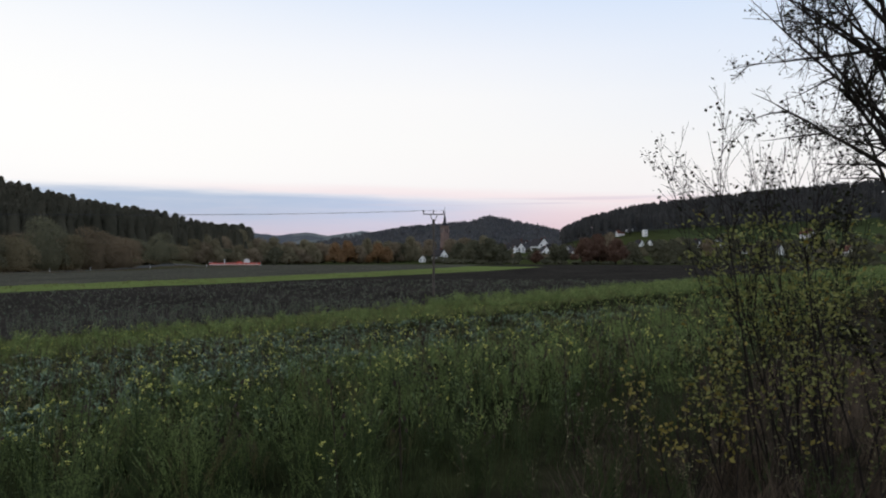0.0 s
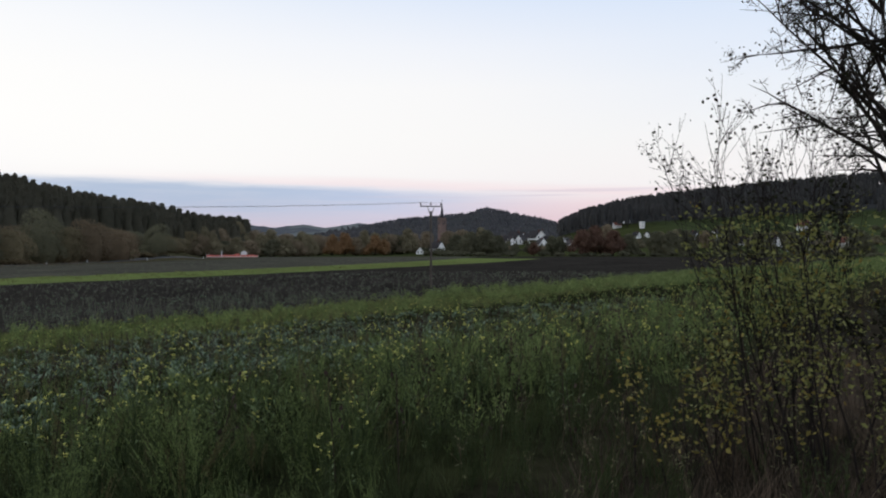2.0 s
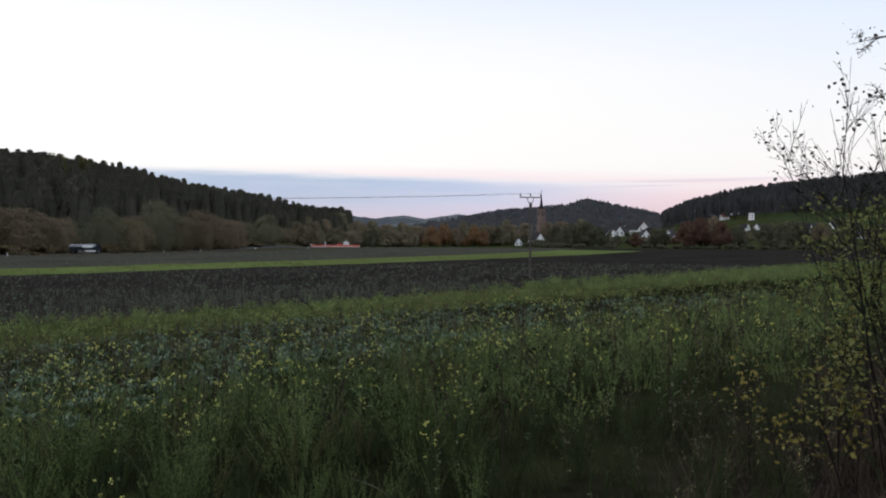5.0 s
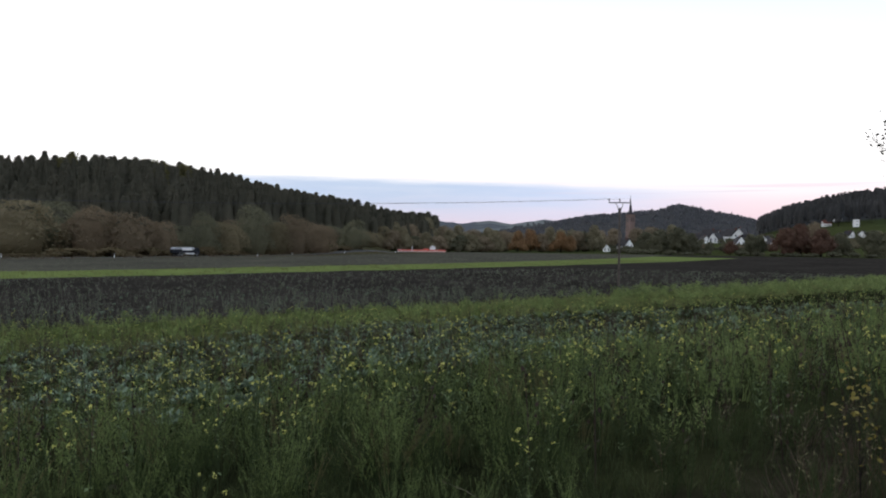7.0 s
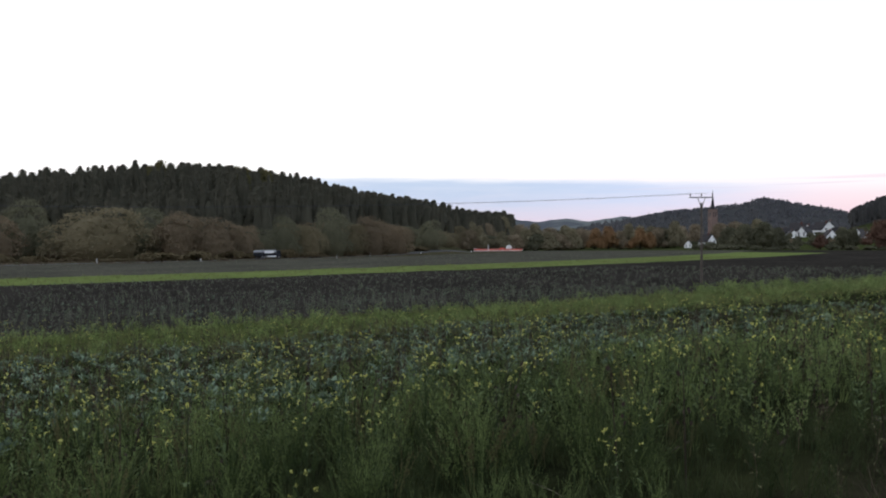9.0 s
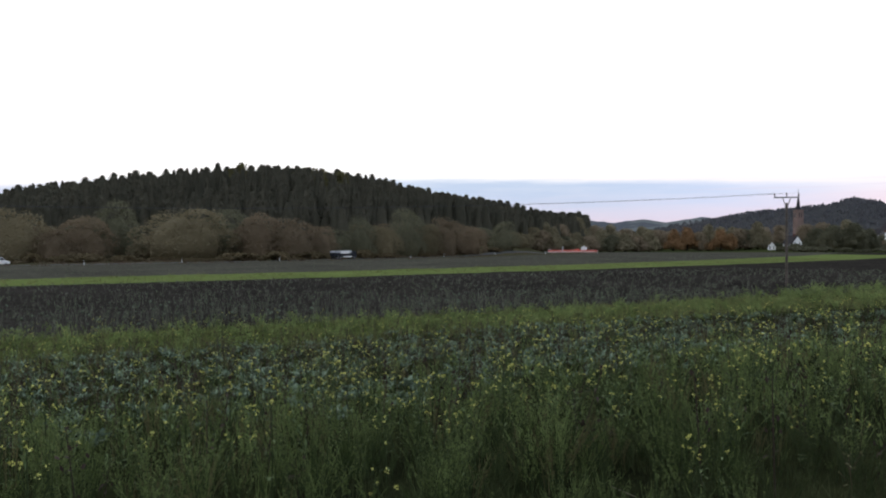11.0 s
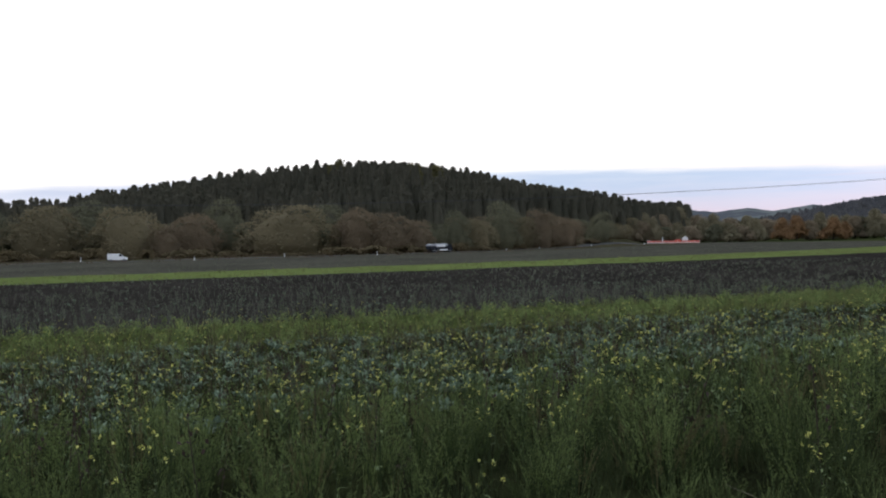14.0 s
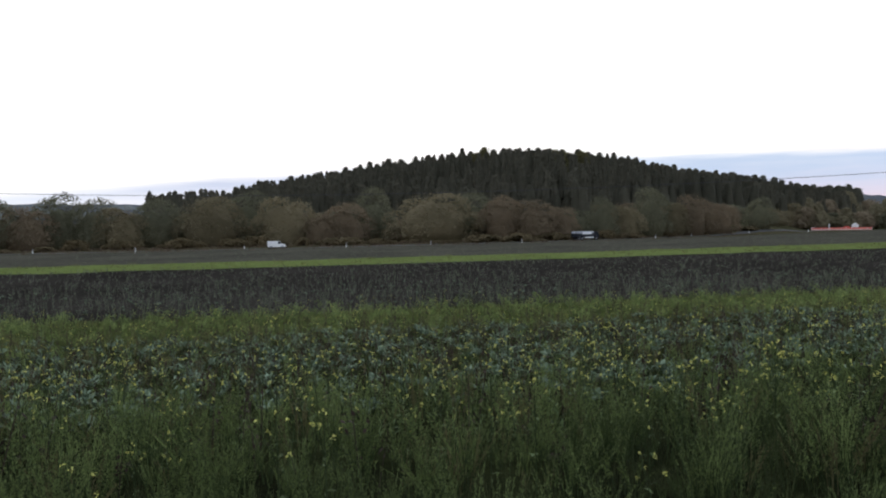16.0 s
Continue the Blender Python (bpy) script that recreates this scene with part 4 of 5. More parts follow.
POLE_H, POLE_A, POLE_B = 10.3, (-1.1, 91.5), (-104.7, 19.4)
pole = power_pole(POLE_H)
facing = math.degrees(math.atan2(POLE_B[1] - POLE_A[1], POLE_B[0] - POLE_A[0])) + 90
put_thing(pole, *POLE_A, float(land(*POLE_A)), 14)
put_thing(copy_thing(pole, Matrix.Identity(4)), *POLE_B, float(land(*POLE_B)), facing)
for x in (-1.22, 0.0, 1.22):
    ends = []
    for (px, py), turn in ((POLE_A, 14), (POLE_B, facing + 180)):
        c, s_ = math.cos(radians(turn)), math.sin(radians(turn))
        ends.append(np.array([px + x * c, py + x * s_, float(land(px, py)) + POLE_H - 0.24]))
    s = Shape()
    f = np.linspace(0, 1, 40)
    line = ends[0] + (ends[1] - ends[0]) * f[:, None]
    line[:, 2] -= 4 * 1.95 * f * (1 - f)
    s.tube(line, np.full(40, 0.008), 0, 4)
    tagged(link_mesh("power_cable", s.mesh("power_cable", True), WIREMETAL), "thin dark overhead power cable sagging between poles", "cable", "overhead cables")


# ---------------------------------------------------------------- along the road
def delineator():
    top = tagged(empty("delineator_post"), "white roadside marker post with a black band", "marker post", "roadside marker posts")
    bm = bmesh.new()
    box(bm, -0.09, 0.09, -0.06, 0.06, -0.2, 0.72)
    box(bm, -0.09, 0.09, -0.06, 0.06, 0.92, 1.1)
    part("post", bm, WHITE, top)
    bm = bmesh.new()
    box(bm, -0.092, 0.092, -0.062, 0.062, 0.72, 0.92)
    part("band", bm, BLACK, top)
    return top


post = delineator()
for k, v in enumerate(np.arange(-150, 301, 25.0)):
    ob = post if k == 0 else copy_thing(post, Matrix.Identity(4))
    x, y, z = on_road(v, -4.6 if k % 2 else 4.6)
    put_thing(ob, x, y, z, 33, 0.95)


def wheel(parent, x, y, r):
    bm = bmesh.new()
    bmesh.ops.create_cone(bm, cap_ends=True, segments=16, radius1=r, radius2=r, depth=0.26, matrix=pose(x, y, r, 90))
    ob = part("wheel", bm, BLACK, parent)
    bm = bmesh.new()
    bmesh.ops.create_cone(bm, cap_ends=True, segments=12, radius1=r * 0.55, radius2=r * 0.55, depth=0.29, matrix=pose(x, y, r, 90))
    part("rim", bm, STEEL, ob)


def profile(name, points, half, mat, parent, bevel=0.08, label=""):
    """A side outline in x and z, drawn out across y."""
    bm = bmesh.new()
    a = [bm.verts.new((x, -half, z)) for x, z in points]
    b = [bm.verts.new((x, half, z)) for x, z in points]
    bm.faces.new(a), bm.faces.new(b[::-1])
    for k in range(len(points)):
        bm.faces.new((a[k], b[k], b[(k + 1) % len(points)], a[(k + 1) % len(points)]))
    bmesh.ops.recalc_face_normals(bm, faces=bm.faces)
    if bevel:
        bmesh.ops.bevel(bm, geom=bm.edges[:], offset=bevel, segments=2, affect="EDGES", clamp_overlap=True)
    return part(name, bm, mat, parent, label)


def van():
    top = tagged(empty("delivery_van"), "white delivery van driving on the country road", "van")
    profile("body", [(-2.5, 0.35), (2.45, 0.35), (2.5, 0.85), (2.3, 1.1), (1.45, 1.3), (0.85, 2.05), (-2.4, 2.08), (-2.5, 1.9)], 0.95, WHITE, top)
    for y in (-0.955, 0.955):
        bm = bmesh.new()
        v = [bm.verts.new((x, y + o, z)) for o in (-0.012, 0.012) for x, z in ((0.35, 1.32), (1.28, 1.32), (0.85, 1.9), (0.35, 1.9))]
        bm.faces.new(v[:4]), bm.faces.new(v[7:3:-1])
        for k in range(4):
            bm.faces.new((v[k], v[(k + 1) % 4], v[4 + (k + 1) % 4], v[4 + k]))
        part("side_window", bm, GLASS, top)
        bm = bmesh.new()
        box(bm, 2.36, 2.52, y * 0.8 - 0.14, y * 0.8 + 0.14, 0.72, 0.92)
        part("headlight", bm, WHITE, top)
    bm = bmesh.new()
    box(bm, 2.35, 2.56, -0.92, 0.92, 0.34, 0.58), box(bm, -2.57, -2.4, -0.92, 0.92, 0.34, 0.58)
    part("bumper", bm, BLACK, top)
    for x in (-1.6, 1.6):
        for y in (-0.86, 0.86):
            wheel(top, x, y, 0.34)
    return top


def lorry():
    top = tagged(empty("lorry"), "dark lorry with a grey tarpaulin top on the country road", "lorry")
    profile("cab", [(2.6, 0.6), (4.5, 0.6), (4.5, 1.5), (4.25, 2.5), (2.6, 2.6)], 1.15, DARKPAINT, top)
    bm = bmesh.new()
    box(bm, -4.4, 2.5, -1.2, 1.2, 1.0, 2.0)
    part("load_bed", bm, DARKPAINT, top)
    profile("tarpaulin", [(-4.45, 1.95), (2.5, 1.95), (2.5, 2.5), (2.2, 2.72), (-4.2, 2.6), (-4.45, 2.4)], 1.22, GREYTARP, top)
    bm = bmesh.new()
    box(bm, -2.2, 1.4, -1.26, 1.26, 1.75, 2.45)
    part("white_panel", bm, WHITE, top)
    bm = bmesh.new()
    box(bm, -1.0, 2.4, -1.25, 1.25, 0.62, 0.98)
    part("side_guard", bm, WHITE, top)
    for y in (-1.16, 1.16):
        bm = bmesh.new()
        box(bm, 3.3, 4.2, y - 0.02, y + 0.02, 1.6, 2.25)
        part("side_window", bm, GLASS, top)
    for x in (-3.4, -2.3, 3.4):
        for y in (-1.02, 1.02):
            wheel(top, x, y, 0.5)
    return top


def along_road(v):
    a, b = on_road(v - 2), on_road(v + 2)
    return math.degrees(math.atan2(b[1] - a[1], b[0] - a[0]))


put_thing(van(), *on_road(8.0, 1.5)[:2], on_road(8.0)[2] + 0.07, along_road(8.0), 0.9)
put_thing(lorry(), *on_road(100, 1.5)[:2], on_road(100)[2] + 0.07, along_road(100))


def site_fence():
    """A low run of red barrier boards at the roadside with a white post and a small white hut."""
    top = tagged(empty("barrier_fence"), "long low red and white roadworks barrier beside the road", "barrier")
    for k in range(12):
        bm = bmesh.new()
        box(bm, -12 + 2 * k, -10.06 + 2 * k, -0.06, 0.06, 0.72, 1.3)
        part("board", bm, REDPLASTIC, top)
        bm = bmesh.new()
        box(bm, -12 + 2 * k, -10.06 + 2 * k, -0.06, 0.06, 0.12, 0.68)
        part("lower_board", bm, PINKPLASTIC, top, "faded pinkish white board")
    for k in range(13):
        bm = bmesh.new()
        box(bm, -12.06 + 2 * k, -11.97 + 2 * k, -0.2, 0.2, 0.0, 1.4)
        part("upright", bm, WHITE, top)
    bm = bmesh.new()
    for k in range(5):  # spare boards leaning together in a stack
        box(bm, 0.6 + 0.3 * k, 2.4 + 0.25 * k, 0.15 + 0.12 * k, 0.22 + 0.12 * k, 0.1, 1.5 + 0.16 * (2 - abs(k - 2)))
    part("board_stack", bm, REDPLASTIC, top, "stack of spare orange-red boards")
    bm = bmesh.new()
    box(bm, -12.4, -10.5, -0.1, 0.1, 1.32, 1.5)
    part("end_board", bm, WHITE, top)
    bm = bmesh.new()
    box(bm, -5.1, -4.7, -0.1, 0.1, 0, 3.0)
    part("marker", bm, WHITE, top)
    return top


fx, fy, fz = spot(-15.0, 388)
put_thing(site_fence(), fx, fy, fz, 14)
hut = tagged(empty("site_trailer"), "small white site trailer with a pitched roof behind the red barrier", "trailer")
profile("body", [(-1.4, 0.5), (1.4, 0.5), (1.4, 2.6), (0, 3.5), (-1.4, 2.6)], 1.0, WHITE, hut, 0.05)
for x in (-0.8, 0.8):
    for y in (-0.9, 0.9):
        wheel(hut, x, y, 0.32)
put_thing(hut, *spot(-14.2, 391), 14)


# ---------------------------------------------------------------- the field in front
FIELD = np.random.default_rng(21)


def mustard_shape(rng, near=True, height=0.85):
    """0 stems, 1 leaves, 2 flowers."""
    s = Shape()
    bend = rng.normal(0, 0.07, 2)
    top = np.array([bend[0], bend[1], height])
    s.tube([(0, 0, -0.05), top * [0.4, 0.4, 0.5], top], [0.007, 0.005, 0.003], 0, 3)
    tips = [top]
    for k in range(4 if near else 2):
        f, a = rng.uniform(0.4, 0.8), rng.uniform(0, 6.28)
        base = top * [f * f, f * f, f]
        tip = base + np.array([math.cos(a) * 0.14, math.sin(a) * 0.14, height * rng.uniform(0.18, 0.36)])
        s.tube([base, (base + tip) / 2 + [0, 0, -0.02], tip], [0.004, 0.003, 0.002], 0, 3)
        tips.append(tip)
    for k in range(7 if near else 4):
        f, a = rng.uniform(0.08, 0.85), rng.uniform(0, 6.28)
        d = np.array([math.cos(a), math.sin(a), rng.uniform(0.1, 0.7)])
        s.leaf(top * [f * f, f * f, f], d / np.linalg.norm(d), np.array([0, 0, 1.0]), rng.uniform(0.05, 0.13) * (1.25 - f * 0.6), rng.uniform(0.012, 0.03), 1, 0.4, 2)
    for tip in tips:
        s.cards(tip + rng.normal(0, 0.010 if near else 0.02, (6 if near else 4, 3)), 0.0110 if near else 0.0175, 2, rng)
    return s


def feather_shape(rng, blades=16, height=0.6, width=0.009, material_number=0, spread=0.09, lean=0.35, parts=3):
    s = Shape()
    for k in range(blades):
        a, r = rng.uniform(0, 6.28), spread * math.sqrt(rng.uniform(0, 1))
        b = rng.uniform(0, 6.28)
        l = rng.uniform(0.1, lean)
        s.blade((math.cos(a) * r, math.sin(a) * r, -0.03), (math.cos(b) * l, math.sin(b) * l, 0), height * rng.uniform(0.6, 1.1), width * rng.uniform(0.7, 1.4), material_number, parts)
    return s


def bushy_shape(rng, height=0.65, width=0.3, count=60, card=0.022, stems=4, spray=0.032, slim=0.24):
    """A soft, finely leaved weed: thin stems with many tiny leaflets along them."""
    s = Shape()
    for k in range(stems):
        a, reach = rng.uniform(0, 6.28), rng.uniform(0.15, 0.5) * width
        tip = np.array([math.cos(a) * reach, math.sin(a) * reach, height * rng.uniform(0.75, 1.1)])
        s.tube([(0, 0, -0.03), tip * [0.35, 0.35, 0.55], tip], [0.003, 0.0022, 0.001], 0, 3)
        f = rng.uniform(0.16, 1.0, count // stems) ** 0.5
        c = tip * np.stack([f ** 1.5, f ** 1.5, f], 1) + rng.normal(0, spray, (count // stems, 3)) * [1, 1, 0.7]
        s.cards(c, card * 1.8, 1, rng, squash=1.7, slim=slim, spear=True)
    return s


def plume_shape(rng, height=0.7, shoots=6, leaflets=30, size=0.035, spread=0.13, stems=True):
    """A soft weed of several upright shoots, each clothed to the tip with narrow rising leaflets."""
    s = Shape()
    for k in range(shoots):
        a, reach, tall = rng.uniform(0, 6.28), spread * rng.uniform(0.2, 1.2), height * rng.uniform(0.65, 1.1)
        foot = np.array([math.cos(a), math.sin(a), 0.0]) * spread * 0.25
        tip = foot + [math.cos(a) * reach + rng.normal(0, 0.04), math.sin(a) * reach + rng.normal(0, 0.04), tall]
        if stems:
            s.tube([foot - [0, 0, 0.04], foot + (tip - foot) * [0.3, 0.3, 0.5], tip], [0.0035, 0.0025, 0.001], 0, 3)
        f = 0.22 + 0.8 * rng.uniform(0, 1, leaflets) ** 0.75
        c = foot + (tip - foot) * np.stack([f ** 1.7, f ** 1.7, f], 1)
        b = rng.uniform(0, 6.28, leaflets)
        out = np.stack([np.cos(b), np.sin(b), rng.uniform(0.5, 1.9, leaflets)], 1)
        out /= np.linalg.norm(out, axis=1, keepdims=True)
        side = np.cross(out, rng.normal(size=(leaflets, 3)))
        side /= np.linalg.norm(side, axis=1, keepdims=True) + 1e-9
        l = (size * rng.uniform(0.6, 1.3, leaflets) * (1.25 - 0.7 * f))[:, None]
        v = np.stack([c - side * l * 0.2, c + out * l * 0.5 + side * l * 0.24, c + out * l * 1.5], 1).reshape(-1, 3)
        s.add(v, np.arange(leaflets)[:, None] * 3 + [0, 1, 2], 1)
    return s


def radish_shape(rng, leaves=9, size=0.30, parts=3):
    s = Shape()
    for k in range(leaves):
        a = k * 2.4 + rng.uniform(-0.3, 0.3)
        rise = rng.uniform(1.1, 4.0)
        d = np.array([math.cos(a), math.sin(a), rise])
        d /= np.linalg.norm(d)
        stalk = d * size * rng.uniform(0.5, 0.9)
        s.tube([(0, 0, 0), stalk], [0.006, 0.004], 0, 3)
        side = np.array([-math.sin(a), math.cos(a), 0.0])
        s.leaf(stalk, d, np.cross(side, d) * -1 if np.cross(side, d)[2] < 0 else np.cross(side, d), size * rng.uniform(0.5, 0.85), size * rng.uniform(0.28, 0.5), 1, rng.uniform(0.2, 0.9), parts)
    return s


def stalk_shape(rng, height=0.6, twigs=3, thick=0.008):
    s = Shape()
    lean = rng.normal(0, 0.06, 2)
    top = np.array([lean[0], lean[1], height])
    s.tube([(0, 0, -0.03), top], [thick, thick * 0.5], 0, 3)
    for k in range(twigs):
        f, a = rng.uniform(0.35, 0.9), rng.uniform(0, 6.28)
        s.leaf(top * f, np.array([math.cos(a), math.sin(a), 0.6]) / 1.17, np.array([0, 0, 1.0]), rng.uniform(0.06, 0.16), rng.uniform(0.015, 0.04), 0, 0.7, 2)
    return s


def leafy_shape(rng, height=0.6, leaves=10, parts=2):
    """A single upright stem with rising lance-shaped leaves, larger below. 0 stem, 1 leaves."""
    s = Shape()
    top = np.array([*rng.normal(0, 0.05, 2), height])
    s.tube([(0, 0, -0.03), top * [0.4, 0.4, 0.5], top], [0.006, 0.005, 0.002], 0, 3)
    for k in range(leaves):
        f, a = 0.15 + 0.85 * k / leaves, k * 2.4 + rng.uniform(-0.4, 0.4)
        d = np.array([math.cos(a), math.sin(a), rng.uniform(0.7, 2.0)])
        d /= np.linalg.norm(d)
        out = np.array([-math.cos(a) * d[2], -math.sin(a) * d[2], math.hypot(d[0], d[1])])
        s.leaf(top * [f * f, f * f, f], d, out, rng.uniform(0.09, 0.16) * (1.2 - 0.75 * f), rng.uniform(0.025, 0.045) * (1.2 - 0.6 * f), 1, rng.uniform(0.1, 0.6), parts)
    return s


def strew(rng, az0, az1, r0, r1, density, keep=None, patch=0.0, seed=0, size=4.0):
    """Places on the ground between two bearings and distances, a number to the square metre, thinned in patches."""
    area = radians(az1 - az0) * (r1 * r1 - r0 * r0) / 2
    count = int(area * density)
    az, r = rng.uniform(az0, az1, count), np.sqrt(rng.uniform(r0 * r0, r1 * r1, count))
    x, y = polar(az, r)
    u, v = strip_uv(x, y)
    ok = np.ones(count, bool) if keep is None else keep(u + 0.05 * v, v, x, y)
    if patch:
        ok &= rng.uniform(0, 1, count) < np.clip(0.5 + patch * wobble(x, y, size, seed), 0.03, 1)
    x, y = x[ok], y[ok]
    return np.stack([x, y, land(x, y)], 1)


def crop(name, label, shapes, places, mats, size=(0.75, 1.25), tilt=0.12, swell=None):
    ob = link_mesh(name, scatter(name, shapes, places, FIELD, size, tilt, swell), mats)
    return tagged(ob, label, "plants", kind="stuff")


def inner(u, v, x, y):
    return (u < 43.0 + wobble(x, y, 5, 9) * 2) & (u > 2.5 + wobble(x, y, 1.5, 19) * 0.8)


def verge(u, v, x, y):
    return u < 3.2 + wobble(x, y, 1.5, 19) * 0.8


def near_path(u, v, x, y):
    return u < 5.0 + wobble(x, y, 1.5, 19) * 0.8


def shaded_floor(u, v, x, y):
    return u < 7.5


def outer(u, v, x, y):
    return (u > 42.0 + wobble(x, y, 5, 9) * 2) & (u < 101)


def field_front(u, v, x, y):
    return (u > 41 + wobble(x, y, 5, 9) * 2) & (u < 54)


def field_strays(u, v, x, y):
    return (u > 42) & (u < 68)


def lime_edge(u, v, x, y):
    """The grassy margin: patchy across from the hill, closed towards the village."""
    thick = 0.35 + 0.65 * smooth(np.degrees(np.arctan2(x, y)), -32, -4)
    return (u > 30 + wobble(x, y, 6, 4) * 7) & (u < 43.5 + wobble(x, y, 5, 9) * 1.5) & (np.sin(x * 731.9 + y * 413.3) * 0.5 + 0.5 < thick)


def radish_zone(x, y):
    u, v = strip_uv(x, y)
    u = u + 0.05 * v
    return smooth(u, 9, 14) * smooth(u, 33, 27)


def hummocks(x, y):
    """Weeds stand taller in some patches and sink low where the radish grows."""
    tall = np.clip(0.9 + 1.5 * wobble(x, y, 0.9, 101) + 0.9 * wobble(x, y, 2.6, 102), 0.3, 1.3)
    return tall * (1 - 0.32 * radish_zone(x, y)) * (0.74 + 0.26 * smooth(np.hypot(x, y), 4.2, 7.5))


def radish_patch(x, y):
    return (0.26 + 1.2 * wobble(x, y, 1.7, 51) + 0.7 * wobble(x, y, 4.5, 52)) * radish_zone(x, y)


def in_radish(u, v, x, y):
    fade = 0.28 * smooth(np.degrees(np.arctan2(x, y)), -14, 4)
    return inner(u, v, x, y) & (radish_patch(x, y) > 0.06 + fade)


def open_weeds(u, v, x, y):
    """Where weeds grow: thin among the radish, left out of a near wedge fitted to the camera's view."""
    thin = np.clip(1 - 2.8 * radish_patch(x, y), 0.07, 1)
    loose = np.sin(x * 523.1 + y * 877.9)
    # the gap follows bearings from the camera to match a shaded area
    hollow = (np.degrees(np.arctan2(x, y)) > -8 + 8 * wobble(x, y, 1.5, 104) + 5 * loose) & (u < 4.6 + 1.4 * wobble(x, y, 1.2, 103) + 0.7 * loose)
    return inner(u, v, x, y) & ((np.sin(x * 917.3 + y * 631.7) * 0.5 + 0.5) < thin) & ~hollow


plumes_near = [plume_shape(FIELD, FIELD.uniform(0.36, 0.58), 8, 62, 0.0165, 0.13) for k in range(6)]
plumes = [plume_shape(FIELD, FIELD.uniform(0.30, 0.50), 6, 34, 0.024, 0.15) for k in range(6)]
plumes_mid = [plume_shape(FIELD, FIELD.uniform(0.28, 0.46), 5, 13, 0.042, 0.18, False) for k in range(5)]
bushy_far = [bushy_shape(FIELD, FIELD.uniform(0.35, 0.5), 0.5, 36, 0.034, 3, 0.06) for k in range(3)]
WEEDS = "soft upright green weeds with dark gaps between"
crop("green_weeds", WEEDS, plumes_near, strew(FIELD, -84, 40, 4.0, 7.4, 30, open_weeds, 2.0, 31, 0.8), [STEM, WEED], (0.75, 1.2), 0.14, hummocks)
crop("green_weeds", WEEDS, plumes, strew(FIELD, -84, 38, 7.0, 13, 28, open_weeds, 2.0, 34, 0.9), [STEM, WEED], (0.75, 1.2), 0.14, hummocks)
crop("green_weeds", WEEDS, plumes_mid, strew(FIELD, -82, 36, 13, 28, 14, open_weeds, 1.8, 32, 1.3), [STEM, WEED], (0.75, 1.2), 0.14, hummocks)
crop("brownish_weeds", "olive-brown fading weeds in patches of the field", plumes, strew(FIELD, -84, 38, 6.0, 13, 4, open_weeds, 4.0, 35, 1.6), [OLIVEWEED, OLIVEWEED], (0.7, 1.1), 0.16, hummocks)
crop("brownish_weeds", "olive-brown fading weeds in patches of the field", plumes_mid, strew(FIELD, -82, 36, 13, 34, 3, inner, 4.0, 36, 2.2), [OLIVEWEED, OLIVEWEED], (0.7, 1.15), 0.16)
crop("green_weeds", "soft finely leaved green weeds", bushy_far, strew(FIELD, -80, 34, 27, 60, 3.2, open_weeds, 1.4, 33, 2.4), [STEM, WEED], (0.8, 1.2), 0.12, hummocks)
crop("green_weeds", "soft finely leaved green weeds", bushy_far, strew(FIELD, -15, 34, 60, 150, 0.5, inner), [STEM, WEED], (1.4, 2.2))
grass_near = [feather_shape(FIELD, 12, 0.45, 0.007) for k in range(4)]
grass_mid = [feather_shape(FIELD, 9, 0.6, 0.014, 0, 0.14, 0.35, 2) for k in range(3)]
crop("meadow_grass", "tall thin green grass between the weeds", grass_near, strew(FIELD, -84, 40, 6.0, 11, 4, open_weeds, 1.5, 41, 1.3), [WEED], (0.5, 0.9), 0.15, hummocks)
crop("meadow_grass", "tall thin green grass between the weeds", grass_mid, strew(FIELD, -82, 36, 11, 30, 1.5, open_weeds, 1.4, 42, 2), [WEED], (0.5, 0.9), 0.15, hummocks)
lime_shapes = [feather_shape(FIELD, 10, 0.5, 0.024, 0, 0.22, 0.4, 2) for k in range(3)]
crop("lime_grass_edge", "bright green grass along the edge of the dark field", lime_shapes, strew(FIELD, -82, 34, 26, 80, 4.4, lime_edge, 3.0, 43, 3), [LIMEGRASS])
crop("lime_grass_edge", "bright green grass along the edge of the dark field", lime_shapes, strew(FIELD, 0, 34, 80, 170, 1.4, lime_edge), [LIMEGRASS], (1.1, 1.8))
radish_near = [radish_shape(FIELD, 14, FIELD.uniform(0.11, 0.17)) for k in range(5)]
radish_far = [radish_shape(FIELD, 8, FIELD.uniform(0.14, 0.21), 2) for k in range(4)]
crop("oil_radish", "blue-green broad-leaved oil radish plants", radish_near, strew(FIELD, -82, 12, 7, 16, 10.0, in_radish, 3.4, 53, 0.7), [STEM, RADISH])
crop("oil_radish", "blue-green broad-leaved oil radish plants", radish_far, strew(FIELD, -80, 16, 16, 45, 5.5, in_radish, 3.4, 54, 0.9), [STEM, RADISH])
leafy = [leafy_shape(FIELD, FIELD.uniform(0.4, 0.75), int(FIELD.integers(8, 13))) for k in range(6)]
crop("leafy_stems", "upright bright green leafy stems standing above the weeds", leafy, strew(FIELD, -82, 34, 7.5, 26, 3.4, open_weeds, 3.5, 63, 1.3), [STEM, MUSTARD], (0.6, 1.05), 0.14)
crop("leafy_stems", "upright blue-green leafy stems between the radishes", leafy, strew(FIELD, -82, 20, 8, 36, 2.6, in_radish, 3.0, 64, 1.1), [STEM, RADISH], (0.6, 1.05), 0.14)
mustard_near = [mustard_shape(FIELD, True, FIELD.uniform(0.65, 0.95)) for k in range(5)]
mustard_far = [mustard_shape(FIELD, False, FIELD.uniform(0.7, 1.0)) for k in range(4)]
